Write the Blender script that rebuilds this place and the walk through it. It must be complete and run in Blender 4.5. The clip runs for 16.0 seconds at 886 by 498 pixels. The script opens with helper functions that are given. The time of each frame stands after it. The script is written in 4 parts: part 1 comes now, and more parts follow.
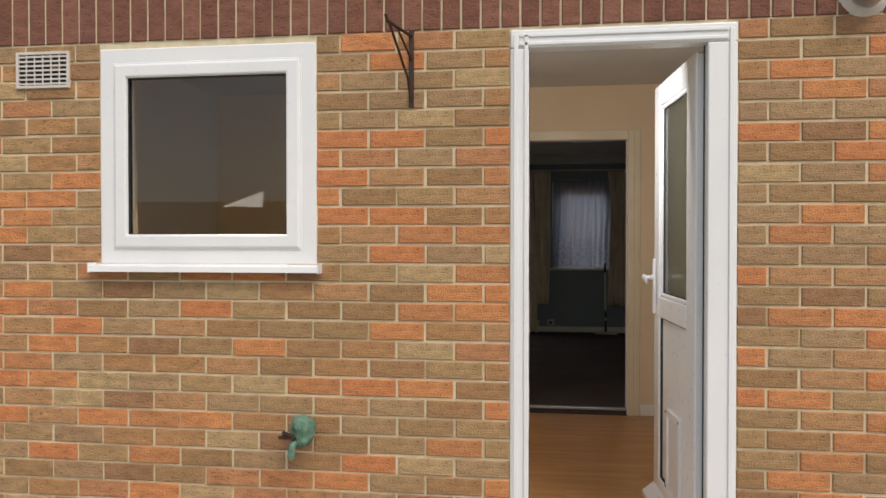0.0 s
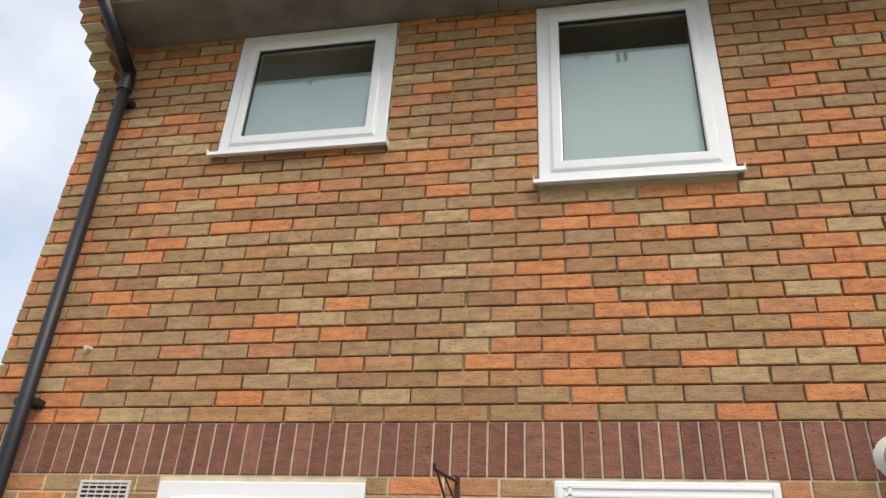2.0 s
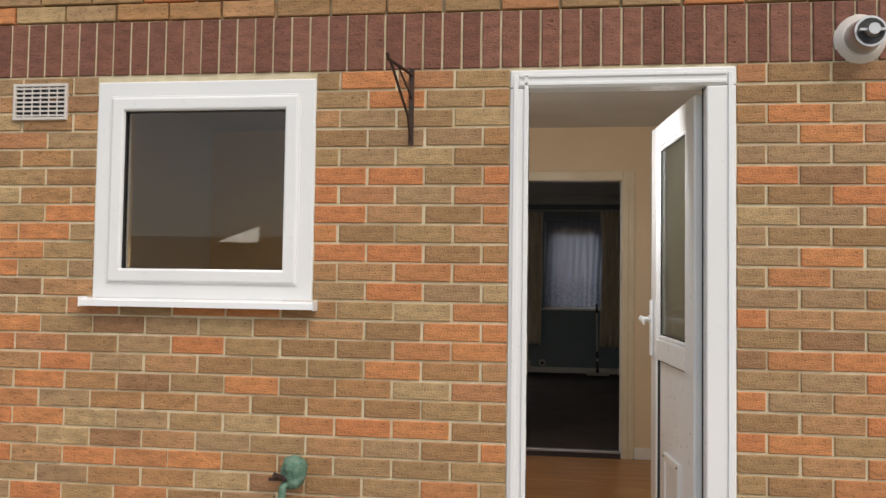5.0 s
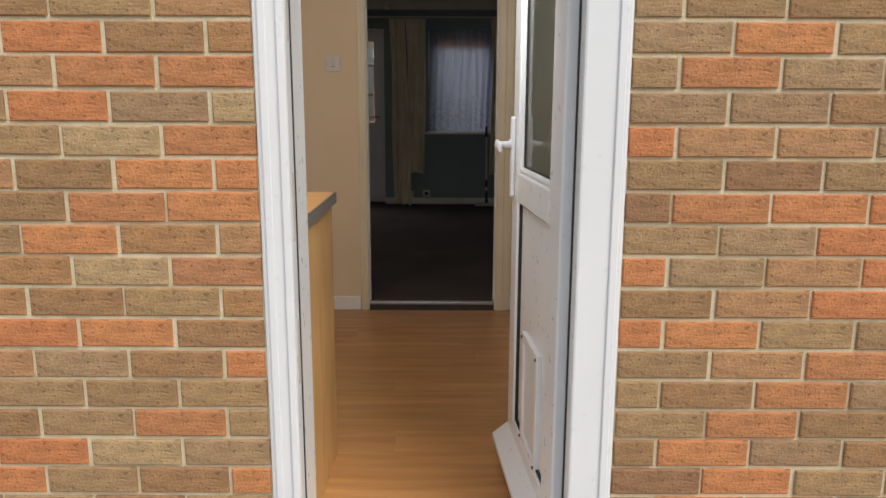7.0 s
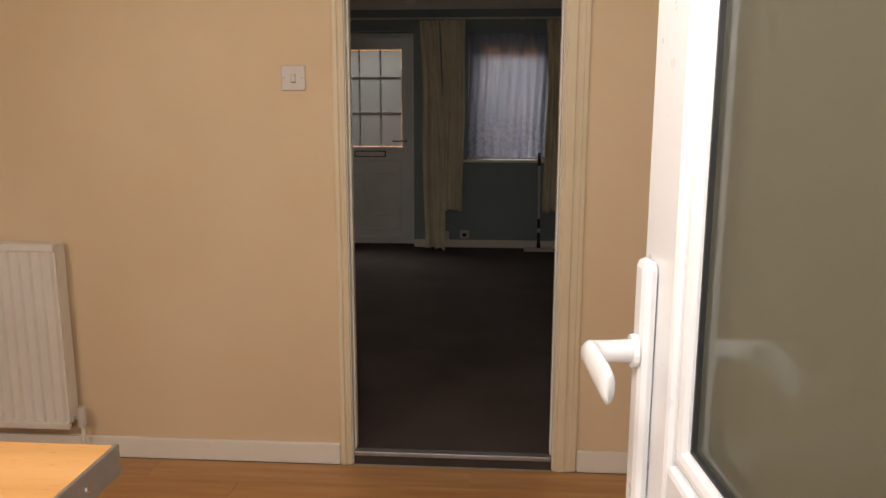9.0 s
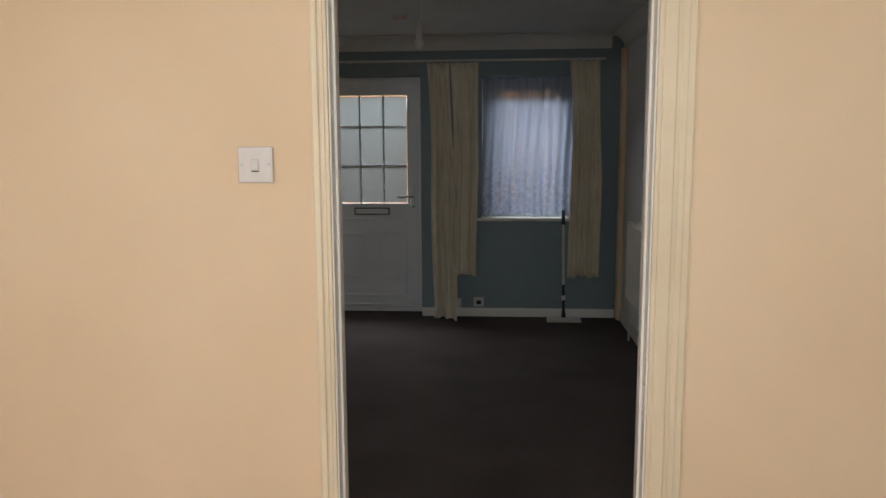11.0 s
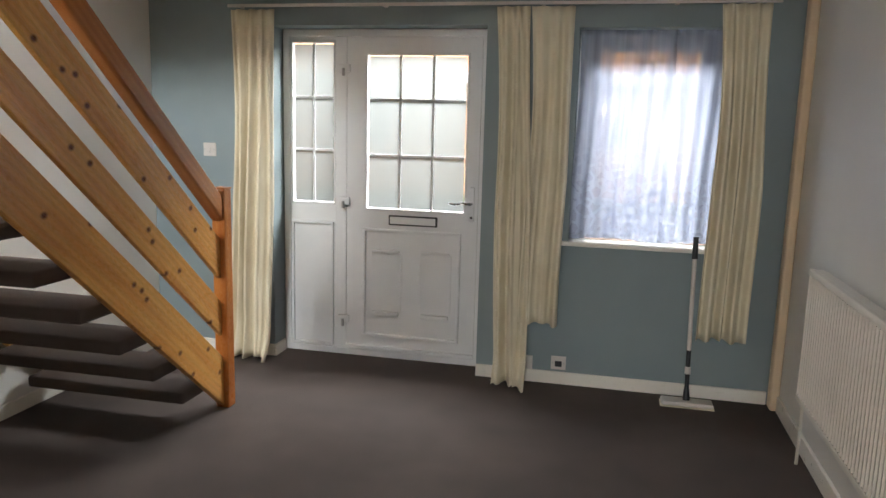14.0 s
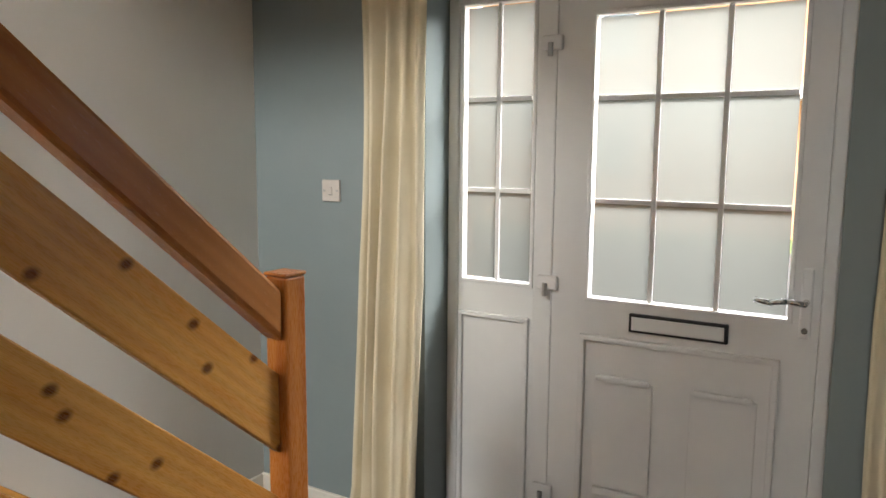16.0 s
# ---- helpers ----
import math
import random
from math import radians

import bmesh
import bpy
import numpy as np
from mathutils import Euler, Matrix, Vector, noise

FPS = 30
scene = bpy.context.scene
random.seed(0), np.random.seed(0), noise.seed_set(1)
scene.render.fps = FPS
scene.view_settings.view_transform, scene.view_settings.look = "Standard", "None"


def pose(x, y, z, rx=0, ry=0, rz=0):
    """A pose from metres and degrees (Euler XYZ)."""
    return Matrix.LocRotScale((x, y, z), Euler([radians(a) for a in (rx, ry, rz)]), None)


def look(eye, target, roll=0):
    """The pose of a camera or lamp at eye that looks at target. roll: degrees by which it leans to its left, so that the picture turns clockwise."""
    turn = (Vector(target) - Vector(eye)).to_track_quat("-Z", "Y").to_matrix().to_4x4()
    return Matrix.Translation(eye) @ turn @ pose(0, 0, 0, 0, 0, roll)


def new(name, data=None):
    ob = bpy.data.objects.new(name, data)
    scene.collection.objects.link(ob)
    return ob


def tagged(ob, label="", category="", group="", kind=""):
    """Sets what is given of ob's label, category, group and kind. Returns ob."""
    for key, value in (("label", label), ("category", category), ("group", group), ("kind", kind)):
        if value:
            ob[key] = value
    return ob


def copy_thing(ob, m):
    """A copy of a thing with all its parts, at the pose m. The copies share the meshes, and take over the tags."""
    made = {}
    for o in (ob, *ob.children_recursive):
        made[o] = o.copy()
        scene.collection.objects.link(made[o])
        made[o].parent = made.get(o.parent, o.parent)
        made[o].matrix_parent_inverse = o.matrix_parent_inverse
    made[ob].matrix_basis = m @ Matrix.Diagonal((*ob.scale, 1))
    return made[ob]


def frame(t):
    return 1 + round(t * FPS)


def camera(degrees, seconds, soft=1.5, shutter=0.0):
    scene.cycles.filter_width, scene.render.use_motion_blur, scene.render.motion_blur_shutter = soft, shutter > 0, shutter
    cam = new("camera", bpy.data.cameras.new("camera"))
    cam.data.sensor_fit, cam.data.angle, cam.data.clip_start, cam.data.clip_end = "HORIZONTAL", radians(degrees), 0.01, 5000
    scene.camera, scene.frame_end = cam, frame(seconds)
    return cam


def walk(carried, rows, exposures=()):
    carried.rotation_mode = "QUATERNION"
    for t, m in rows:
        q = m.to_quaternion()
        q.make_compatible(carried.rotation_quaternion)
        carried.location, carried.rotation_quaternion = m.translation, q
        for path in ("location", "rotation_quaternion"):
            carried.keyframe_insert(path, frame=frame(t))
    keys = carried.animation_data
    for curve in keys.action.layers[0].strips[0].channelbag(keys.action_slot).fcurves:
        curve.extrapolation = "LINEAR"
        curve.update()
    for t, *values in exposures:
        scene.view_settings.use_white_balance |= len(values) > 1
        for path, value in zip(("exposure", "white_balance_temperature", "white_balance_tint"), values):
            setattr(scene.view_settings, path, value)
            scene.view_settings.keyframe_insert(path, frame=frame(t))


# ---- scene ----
cam = camera(61.6, 16.0)
PATH = [
    (0, (-0.395, -2.842, 1.266), (-0.665, -0.863, 1.240), 0.0),
    (0.5, (-0.428, -2.898, 1.339), (-0.702, -0.939, 1.612), 0.5),
    (1, (-0.420, -2.938, 1.388), (-0.720, -1.036, 1.915), 1.0),
    (1.5, (-0.397, -2.971, 1.401), (-0.737, -1.153, 2.161), 2.0),
    (2, (-0.386, -2.999, 1.413), (-0.746, -1.291, 2.388), 3.2),
    (2.5, (-0.441, -3.064, 1.463), (-0.754, -1.426, 2.565), 3.0),
    (2.75, (-0.435, -3.052, 1.458), (-0.748, -1.419, 2.602), 3.5),
    (3, (-0.430, -3.040, 1.453), (-0.742, -1.412, 2.571), 3.9),
    (3.5, (-0.436, -2.972, 1.416), (-0.747, -1.210, 2.307), 3.4),
    (4, (-0.432, -2.916, 1.368), (-0.731, -1.041, 1.988), 2.6),
    (4.5, (-0.432, -2.874, 1.329), (-0.717, -0.926, 1.665), 1.8),
    (5, (-0.429, -2.821, 1.266), (-0.672, -0.839, 1.343), 0.8),
    (5.2, (-0.421, -2.812, 1.263), (-0.629, -0.825, 1.236), -0.7),
    (7.3, (-0.061, -1.397, 1.19), (-0.053, 0.564, 0.8), 0.4),
    (7.5, (-0.036, -1.215, 1.166), (-0.041, 0.746, 0.774), 0.4),
    (8, (0.007, -0.748, 1.181), (-0.097, 1.211, 0.791), 0.5),
    (8.5, (-0.005, -0.268, 1.195), (-0.154, 1.692, 0.826), -0.2),
    (9, (-0.029, 0.046, 1.31), (-0.163, 2.009, 0.953), 0.1),
    (9.5, (-0.091, 0.494, 1.357), (-0.221, 2.462, 1.025), 0.7),
    (9.7, (-0.1, 0.614, 1.42), (-0.238, 2.586, 1.114), 0.8),
    (12, (-0.183, 1.24, 1.492), (-0.323, 3.218, 1.226), -0.8),
    (12.5, (-0.122, 1.617, 1.508), (-0.248, 3.596, 1.242), -0.1),
    (13, (-0.083, 2.064, 1.478), (-0.205, 4.039, 1.19), 0.4),
    (13.5, (-0.069, 2.498, 1.488), (-0.273, 4.463, 1.177), 0.3),
    (14, (-0.067, 2.966, 1.526), (-0.499, 4.89, 1.192), 1.5),
    (14.5, (-0.147, 3.486, 1.507), (-0.721, 5.371, 1.164), 0.7),
    (15, (-0.308, 4.01, 1.47), (-1.008, 5.858, 1.157), -0.1),
    (15.5, (-0.479, 4.495, 1.48), (-1.369, 6.262, 1.185), 0.8),
    (16, (-0.699, 4.992, 1.482), (-1.719, 6.692, 1.219), 0.4),
]

EXPOSURES = [(0, 0.15, 6900, 11), (1.2, 0.2, 6900, 11), (2.2, 0.45, 6700, 11), (3.3, 0.45, 6700, 11), (4.3, 0.2, 6900, 11), (5.2, 0.15, 6900, 11), (7.3, 0.3, 6600, 10), (8.0, 0.45, 6800, 12), (9.0, 0.9, 7500, 16), (9.7, 1.15, 7600, 15),
             (12.0, 1.6, 5200, 4), (12.6, 1.65, 5200, 5), (13.0, 2.4, 5300, 5), (13.5, 3.3, 5900, 6), (14.5, 3.3, 6900, 10), (16.0, 3.05, 7100, 10)]
walk(cam, [(t, look(eye, target, roll)) for t, eye, target, roll in PATH], EXPOSURES)

# ---- sky and sun: bright overcast ----
world = bpy.data.worlds.new("sky")
scene.world = world
world.use_nodes = True
wn, wl = world.node_tree.nodes, world.node_tree.links
wn.clear()
sky = wn.new("ShaderNodeTexSky")
sky.sky_type, sky.sun_disc, sky.sun_elevation, sky.sun_rotation = "NISHITA", False, radians(50), radians(141)
sky.dust_density = 2.0
coord = wn.new("ShaderNodeTexCoord")
cloud = wn.new("ShaderNodeTexNoise")
cloud.inputs["Scale"].default_value, cloud.inputs["Detail"].default_value = 2.2, 6
ramp = wn.new("ShaderNodeValToRGB")
ramp.color_ramp.elements[0].position, ramp.color_ramp.elements[1].position = 0.3, 0.62
mix = wn.new("ShaderNodeMix")
mix.data_type = "RGBA"
mix.inputs[7].default_value = (4.4, 4.75, 5.3, 1)
back = wn.new("ShaderNodeBackground")
back.inputs["Strength"].default_value = 0.15
out = wn.new("ShaderNodeOutputWorld")
wl.new(coord.outputs["Generated"], cloud.inputs["Vector"])
wl.new(cloud.outputs["Fac"], ramp.inputs["Fac"])
wl.new(ramp.outputs["Color"], mix.inputs[0])
wl.new(sky.outputs["Color"], mix.inputs[6])
wl.new(mix.outputs[2], back.inputs["Color"])
wl.new(back.outputs["Background"], out.inputs["Surface"])
sun_data = bpy.data.lights.new("sun", "SUN")
sun_data.energy, sun_data.angle, sun_data.color = 1.8, radians(30), (1, 0.96, 0.9)
sun = new("sun", sun_data)
sun.matrix_world = look((4, -5, 9.5), (0, 0, 2))


def sky_light(name, width, height, watts, eye, target, colour=(0.93, 0.96, 1.0)):
    """An added area lamp that stands in for daylight from outside."""
    d = bpy.data.lights.new(name, "AREA")
    d.shape, d.size, d.size_y, d.energy, d.color = "RECTANGLE", width, height, watts, colour
    o = new(name, d)
    o.matrix_world = look(eye, target)
    return o


sky_light("daylight_kitchen_window", 0.66, 0.62, 6.0, (-1.746, 0.3, 1.6), (-1.5, 0.85, 0.9), (1.0, 0.95, 0.88))
sky_light("daylight_street", 2.6, 0.9, 50, (-0.7, 8.35, 2.75), (-0.8, 5.2, 0.6))
# Added fill lamp for the stairwell; the landing end wall has no window.
sky_light("fill_stairwell", 0.8, 1.1, 29, (-2.25, 2.62, 3.6), (-2.93, 5.0, 1.6))
sky_light("daylight_back_door", 0.4, 0.3, 7.5, (-0.27, 0.26, 1.85), (0.55, 4.6, 0.9))


# ---- materials ----
def rgb(h):
    v = [int(h[i:i + 2], 16) / 255 for i in (0, 2, 4)]
    return tuple(c / 12.92 if c <= 0.04045 else ((c + 0.055) / 1.055) ** 2.4 for c in v) + (1,)


def mat(name, a, b=None, rough=0.5, metal=0.0, scale=8.0, bump=0.0, bump_scale=None, stretch=(1, 1, 1), spots=0.0, **inputs):
    """Noise between two colours at two scales, with fine relief."""
    m = bpy.data.materials.new(name)
    m.use_nodes = True
    n, l = m.node_tree.nodes, m.node_tree.links
    p = n["Principled BSDF"]
    p.inputs["Roughness"].default_value, p.inputs["Metallic"].default_value = rough, metal
    for key, value in inputs.items():
        p.inputs[key.replace("_", " ")].default_value = value
    b = b or a
    tc = n.new("ShaderNodeTexCoord")
    mp = n.new("ShaderNodeMapping")
    mp.inputs["Scale"].default_value = stretch
    l.new(tc.outputs["Object"], mp.inputs["Vector"])
    big = n.new("ShaderNodeTexNoise")
    big.inputs["Scale"].default_value, big.inputs["Detail"].default_value = scale, 8
    l.new(mp.outputs["Vector"], big.inputs["Vector"])
    cr = n.new("ShaderNodeValToRGB")
    cr.color_ramp.elements[0].position, cr.color_ramp.elements[1].position = 0.32, 0.68
    cr.color_ramp.elements[0].color, cr.color_ramp.elements[1].color = a, b
    l.new(big.outputs["Fac"], cr.inputs["Fac"])
    l.new(cr.outputs["Color"], p.inputs["Base Color"])
    fine = n.new("ShaderNodeTexNoise")
    fine.inputs["Scale"].default_value, fine.inputs["Detail"].default_value = bump_scale or scale * 12, 6
    l.new(mp.outputs["Vector"], fine.inputs["Vector"])
    if bump:
        bn = n.new("ShaderNodeBump")
        bn.inputs["Strength"].default_value, bn.inputs["Distance"].default_value = bump, 0.004
        l.new(fine.outputs["Fac"], bn.inputs["Height"])
        l.new(bn.outputs["Normal"], p.inputs["Normal"])
    mr = n.new("ShaderNodeMapRange")
    mr.inputs["To Min"].default_value, mr.inputs["To Max"].default_value = max(rough - 0.08, 0.02), min(rough + 0.08, 1)
    l.new(fine.outputs["Fac"], mr.inputs["Value"])
    l.new(mr.outputs["Result"], p.inputs["Roughness"])
    return m


def brick_mat(name, island, colours, seed=0.0):
    """Each brick takes one of several fired colours, with its own mottling, pits and pale bloom."""
    m = mat(name, (0.3, 0.3, 0.3, 1), (0.3, 0.3, 0.3, 1), rough=0.88, scale=14, bump=1.0, bump_scale=130)
    n, l = m.node_tree.nodes, m.node_tree.links
    p = n["Principled BSDF"]
    if island:
        src = n.new("ShaderNodeNewGeometry").outputs["Random Per Island"]
    else:
        src = n.new("ShaderNodeObjectInfo").outputs["Random"]
    cr = n.new("ShaderNodeValToRGB")
    cr.color_ramp.interpolation = "CONSTANT"
    e = cr.color_ramp.elements
    e[0].position, e[0].color = 0, rgb(colours[0])
    e[1].position, e[1].color = 1 / len(colours), rgb(colours[1])
    for i, c in enumerate(colours[2:], 2):
        e.new(i / len(colours)).color = rgb(c)
    l.new(src, cr.inputs["Fac"])
    tc = n["Texture Coordinate"]
    streak = n.new("ShaderNodeTexNoise")
    streak.inputs["Scale"].default_value, streak.inputs["Detail"].default_value = 22, 7
    mp = n.new("ShaderNodeMapping")
    mp.inputs["Scale"].default_value = (0.6, 1, 1.6)
    l.new(tc.outputs["Object"], mp.inputs["Vector"])
    l.new(mp.outputs["Vector"], streak.inputs["Vector"])
    hs = n.new("ShaderNodeHueSaturation")
    mr = n.new("ShaderNodeMapRange")
    mr.inputs["From Min"].default_value, mr.inputs["From Max"].default_value = 0.25, 0.75
    mr.inputs["To Min"].default_value, mr.inputs["To Max"].default_value = 0.68, 1.3
    l.new(streak.outputs["Fac"], mr.inputs["Value"])
    hs.inputs["Saturation"].default_value = 0.95
    l.new(mr.outputs["Result"], hs.inputs["Value"])
    l.new(cr.outputs["Color"], hs.inputs["Color"])
    # dark pits and drag marks of the fired face
    pit = n.new("ShaderNodeTexNoise")
    pit.inputs["Scale"].default_value, pit.inputs["Detail"].default_value, pit.inputs["Roughness"].default_value = 75, 4, 0.65
    l.new(mp.outputs["Vector"], pit.inputs["Vector"])
    pr = n.new("ShaderNodeValToRGB")
    pr.color_ramp.elements[0].position, pr.color_ramp.elements[1].position = 0.34, 0.43
    pr.color_ramp.elements[0].color, pr.color_ramp.elements[1].color = (0.35, 0.28, 0.25, 1), (1, 1, 1, 1)
    l.new(pit.outputs["Fac"], pr.inputs["Fac"])
    px = n.new("ShaderNodeMix")
    px.data_type, px.blend_type = "RGBA", "MULTIPLY"
    px.inputs[0].default_value = 0.85
    l.new(hs.outputs["Color"], px.inputs[6])
    l.new(pr.outputs["Color"], px.inputs[7])
    l.new(px.outputs[2], p.inputs["Base Color"])
    hb = n.new("ShaderNodeBump")
    hb.inputs["Strength"].default_value, hb.inputs["Distance"].default_value = 0.9, 0.004
    l.new(pit.outputs["Fac"], hb.inputs["Height"])
    l.new(n["Bump"].outputs["Normal"], hb.inputs["Normal"])
    l.new(hb.outputs["Normal"], p.inputs["Normal"])
    return m


def grain_mat(name, a, b, rough=0.35, along=1, knots=False, scale=3.0, rake=0.0):
    """Long grain along an axis (0 x, 1 y, 2 z), with dark knots for pine."""
    m = mat(name, a, b, rough=rough, scale=scale, bump=0.08, bump_scale=60)
    n, l = m.node_tree.nodes, m.node_tree.links
    p, mp = n["Principled BSDF"], n["Mapping"]
    if rake:
        turn = n.new("ShaderNodeMapping")
        turn.inputs["Rotation"].default_value = (radians(rake), 0, 0)
        l.new(n["Texture Coordinate"].outputs["Object"], turn.inputs["Vector"])
        l.new(turn.outputs["Vector"], mp.inputs["Vector"])
    st = [9.0, 9.0, 9.0]
    st[along] = 0.7
    mp.inputs["Scale"].default_value = st
    ob = n.new("ShaderNodeObjectInfo")
    mul = n.new("ShaderNodeVectorMath")
    mul.operation = "SCALE"
    mul.inputs[0].default_value = (37, 23, 11)
    l.new(ob.outputs["Random"], mul.inputs["Scale"])
    l.new(mul.outputs["Vector"], mp.inputs["Location"])
    ring = n.new("ShaderNodeTexWave")
    ring.inputs["Scale"].default_value, ring.inputs["Distortion"].default_value = 1.1, 6
    ring.inputs["Detail"].default_value = 3
    ring.bands_direction = "Z"
    l.new(mp.outputs["Vector"], ring.inputs["Vector"])
    mx = n.new("ShaderNodeMix")
    mx.data_type, mx.blend_type = "RGBA", "MULTIPLY"
    mx.inputs[0].default_value = 0.1
    ramp_node = n["Color Ramp"]
    l.new(ramp_node.outputs["Color"], mx.inputs[6])
    l.new(ring.outputs["Color"], mx.inputs[7])
    last = mx.outputs[2]
    if knots:
        tc = n["Texture Coordinate"]
        vmap = n.new("ShaderNodeMapping")
        vmap.inputs["Scale"].default_value = (0.03, 2.2, 2.8)
        vmap.inputs["Rotation"].default_value = (0, radians(90), 0)
        l.new(tc.outputs["Object"], vmap.inputs["Vector"])
        l.new(mul.outputs["Vector"], vmap.inputs["Location"])
        vo = n.new("ShaderNodeTexVoronoi")
        vo.voronoi_dimensions = "2D"
        vo.inputs["Scale"].default_value = 2.0
        l.new(vmap.outputs["Vector"], vo.inputs["Vector"])
        kr = n.new("ShaderNodeValToRGB")
        kr.color_ramp.elements[0].position, kr.color_ramp.elements[1].position = 0.035, 0.095
        kr.color_ramp.elements[0].color, kr.color_ramp.elements[1].color = (0.16, 0.07, 0.03, 1), (1, 1, 1, 1)
        l.new(vo.outputs["Distance"], kr.inputs["Fac"])
        kx = n.new("ShaderNodeMix")
        kx.data_type, kx.blend_type = "RGBA", "MULTIPLY"
        kx.inputs[0].default_value = 0.9
        l.new(last, kx.inputs[6])
        l.new(kr.outputs["Color"], kx.inputs[7])
        last = kx.outputs[2]
    l.new(last, p.inputs["Base Color"])
    return m


def glass_mat(name, rough=0.0, tint=(1, 1, 1, 1), gloss=0.12, cloudy=0.08):
    """Thin pane: clear or etched transmission with a share of mirror reflection."""
    m = bpy.data.materials.new(name)
    m.use_nodes = True
    n, l = m.node_tree.nodes, m.node_tree.links
    n.clear()
    o = n.new("ShaderNodeOutputMaterial")
    if rough:
        t = n.new("ShaderNodeBsdfRefraction")
        t.inputs["IOR"].default_value, t.inputs["Roughness"].default_value = 1.02, rough
        t.inputs["Color"].default_value = tint
        t2 = n.new("ShaderNodeBsdfTranslucent")
        t2.inputs["Color"].default_value = tint
        tm = n.new("ShaderNodeMixShader")
        tm.inputs[0].default_value = cloudy
        l.new(t.outputs[0], tm.inputs[1])
        l.new(t2.outputs[0], tm.inputs[2])
        t = tm
    else:
        t = n.new("ShaderNodeBsdfTransparent")
        t.inputs["Color"].default_value = tint
    g = n.new("ShaderNodeBsdfGlossy")
    g.inputs["Roughness"].default_value = 0.07 if rough else 0.01
    lw = n.new("ShaderNodeLayerWeight")
    lw.inputs["Blend"].default_value = 0.5
    pw = n.new("ShaderNodeMath")
    pw.operation, pw.inputs[1].default_value = "POWER", 5 if not rough else 9
    l.new(lw.outputs["Facing"], pw.inputs[0])
    ad = n.new("ShaderNodeMath")
    ad.operation, ad.inputs[1].default_value = "ADD", gloss
    ad.use_clamp = True
    l.new(pw.outputs[0], ad.inputs[0])
    mx = n.new("ShaderNodeMixShader")
    l.new(ad.outputs[0], mx.inputs[0])
    l.new(t.outputs[0], mx.inputs[1])
    l.new(g.outputs[0], mx.inputs[2])
    l.new(mx.outputs[0], o.inputs["Surface"])
    return m


def net_mat(name):
    """White net: fine see-through weave with denser stripes of folds and a flowered lower part."""
    m = bpy.data.materials.new(name)
    m.use_nodes = True
    n, l = m.node_tree.nodes, m.node_tree.links
    n.clear()
    o = n.new("ShaderNodeOutputMaterial")
    tr = n.new("ShaderNodeBsdfTransparent")
    tl = n.new("ShaderNodeBsdfTranslucent")
    tl.inputs["Color"].default_value = (0.46, 0.485, 0.57, 1)
    df = n.new("ShaderNodeBsdfDiffuse")
    df.inputs["Color"].default_value = (0.46, 0.485, 0.57, 1)
    cloth = n.new("ShaderNodeMixShader")
    cloth.inputs[0].default_value = 0.4
    l.new(tl.outputs[0], cloth.inputs[1])
    l.new(df.outputs[0], cloth.inputs[2])
    tc = n.new("ShaderNodeTexCoord")
    mp = n.new("ShaderNodeMapping")
    mp.inputs["Scale"].default_value = (26, 1, 0.6)
    l.new(tc.outputs["Object"], mp.inputs["Vector"])
    ns = n.new("ShaderNodeTexNoise")
    ns.inputs["Scale"].default_value = 1.0
    l.new(mp.outputs["Vector"], ns.inputs["Vector"])
    mr = n.new("ShaderNodeMapRange")
    mr.inputs["From Min"].default_value, mr.inputs["From Max"].default_value = 0.3, 0.7
    mr.inputs["To Min"].default_value, mr.inputs["To Max"].default_value = 0.45, 0.75
    l.new(ns.outputs["Fac"], mr.inputs["Value"])
    vo = n.new("ShaderNodeTexVoronoi")
    vo.feature = "DISTANCE_TO_EDGE"
    vo.inputs["Scale"].default_value = 17
    l.new(tc.outputs["Object"], vo.inputs["Vector"])
    lt = n.new("ShaderNodeMath")
    lt.operation, lt.inputs[1].default_value = "LESS_THAN", 0.13
    l.new(vo.outputs["Distance"], lt.inputs[0])
    sp = n.new("ShaderNodeSeparateXYZ")
    l.new(tc.outputs["Object"], sp.inputs[0])
    low = n.new("ShaderNodeMapRange")
    low.inputs["From Min"].default_value, low.inputs["From Max"].default_value = 1.45, 1.1
    low.inputs["To Max"].default_value = 0.22
    l.new(sp.outputs["Z"], low.inputs["Value"])
    mu = n.new("ShaderNodeMath")
    mu.operation = "MULTIPLY"
    l.new(lt.outputs[0], mu.inputs[0])
    l.new(low.outputs["Result"], mu.inputs[1])
    ad = n.new("ShaderNodeMath")
    ad.operation, ad.use_clamp = "ADD", True
    l.new(mr.outputs["Result"], ad.inputs[0])
    l.new(mu.outputs[0], ad.inputs[1])
    mx = n.new("ShaderNodeMixShader")
    l.new(ad.outputs[0], mx.inputs[0])
    l.new(tr.outputs[0], mx.inputs[1])
    l.new(cloth.outputs[0], mx.inputs[2])
    l.new(mx.outputs[0], o.inputs["Surface"])
    return m


BRICKS = ["bc7c49", "a27f55", "ae7f4f", "a8855b", "c57a44", "a47a4f", "b48557", "c88249", "9f794f", "ab885b", "b67c4f", "a4815b", "b6976a", "9b714c", "c87f47", "aa8860"]
M_BRICK = brick_mat("fired brick", False, BRICKS)
M_BRICKS = brick_mat("fired brick field", True, BRICKS)
M_SOLDIER = brick_mat("red brown soldier brick", True, ["80513f", "875744", "7a4c3b", "8a5a48", "7e5040"])
M_MORTAR = mat("buff mortar", rgb("d0c19e"), rgb("e2d5b8"), rough=0.95, scale=18, bump=0.8, bump_scale=160)
M_UPVC = mat("white upvc", (0.78, 0.79, 0.8, 1), (0.83, 0.83, 0.83, 1), rough=0.3, scale=3)
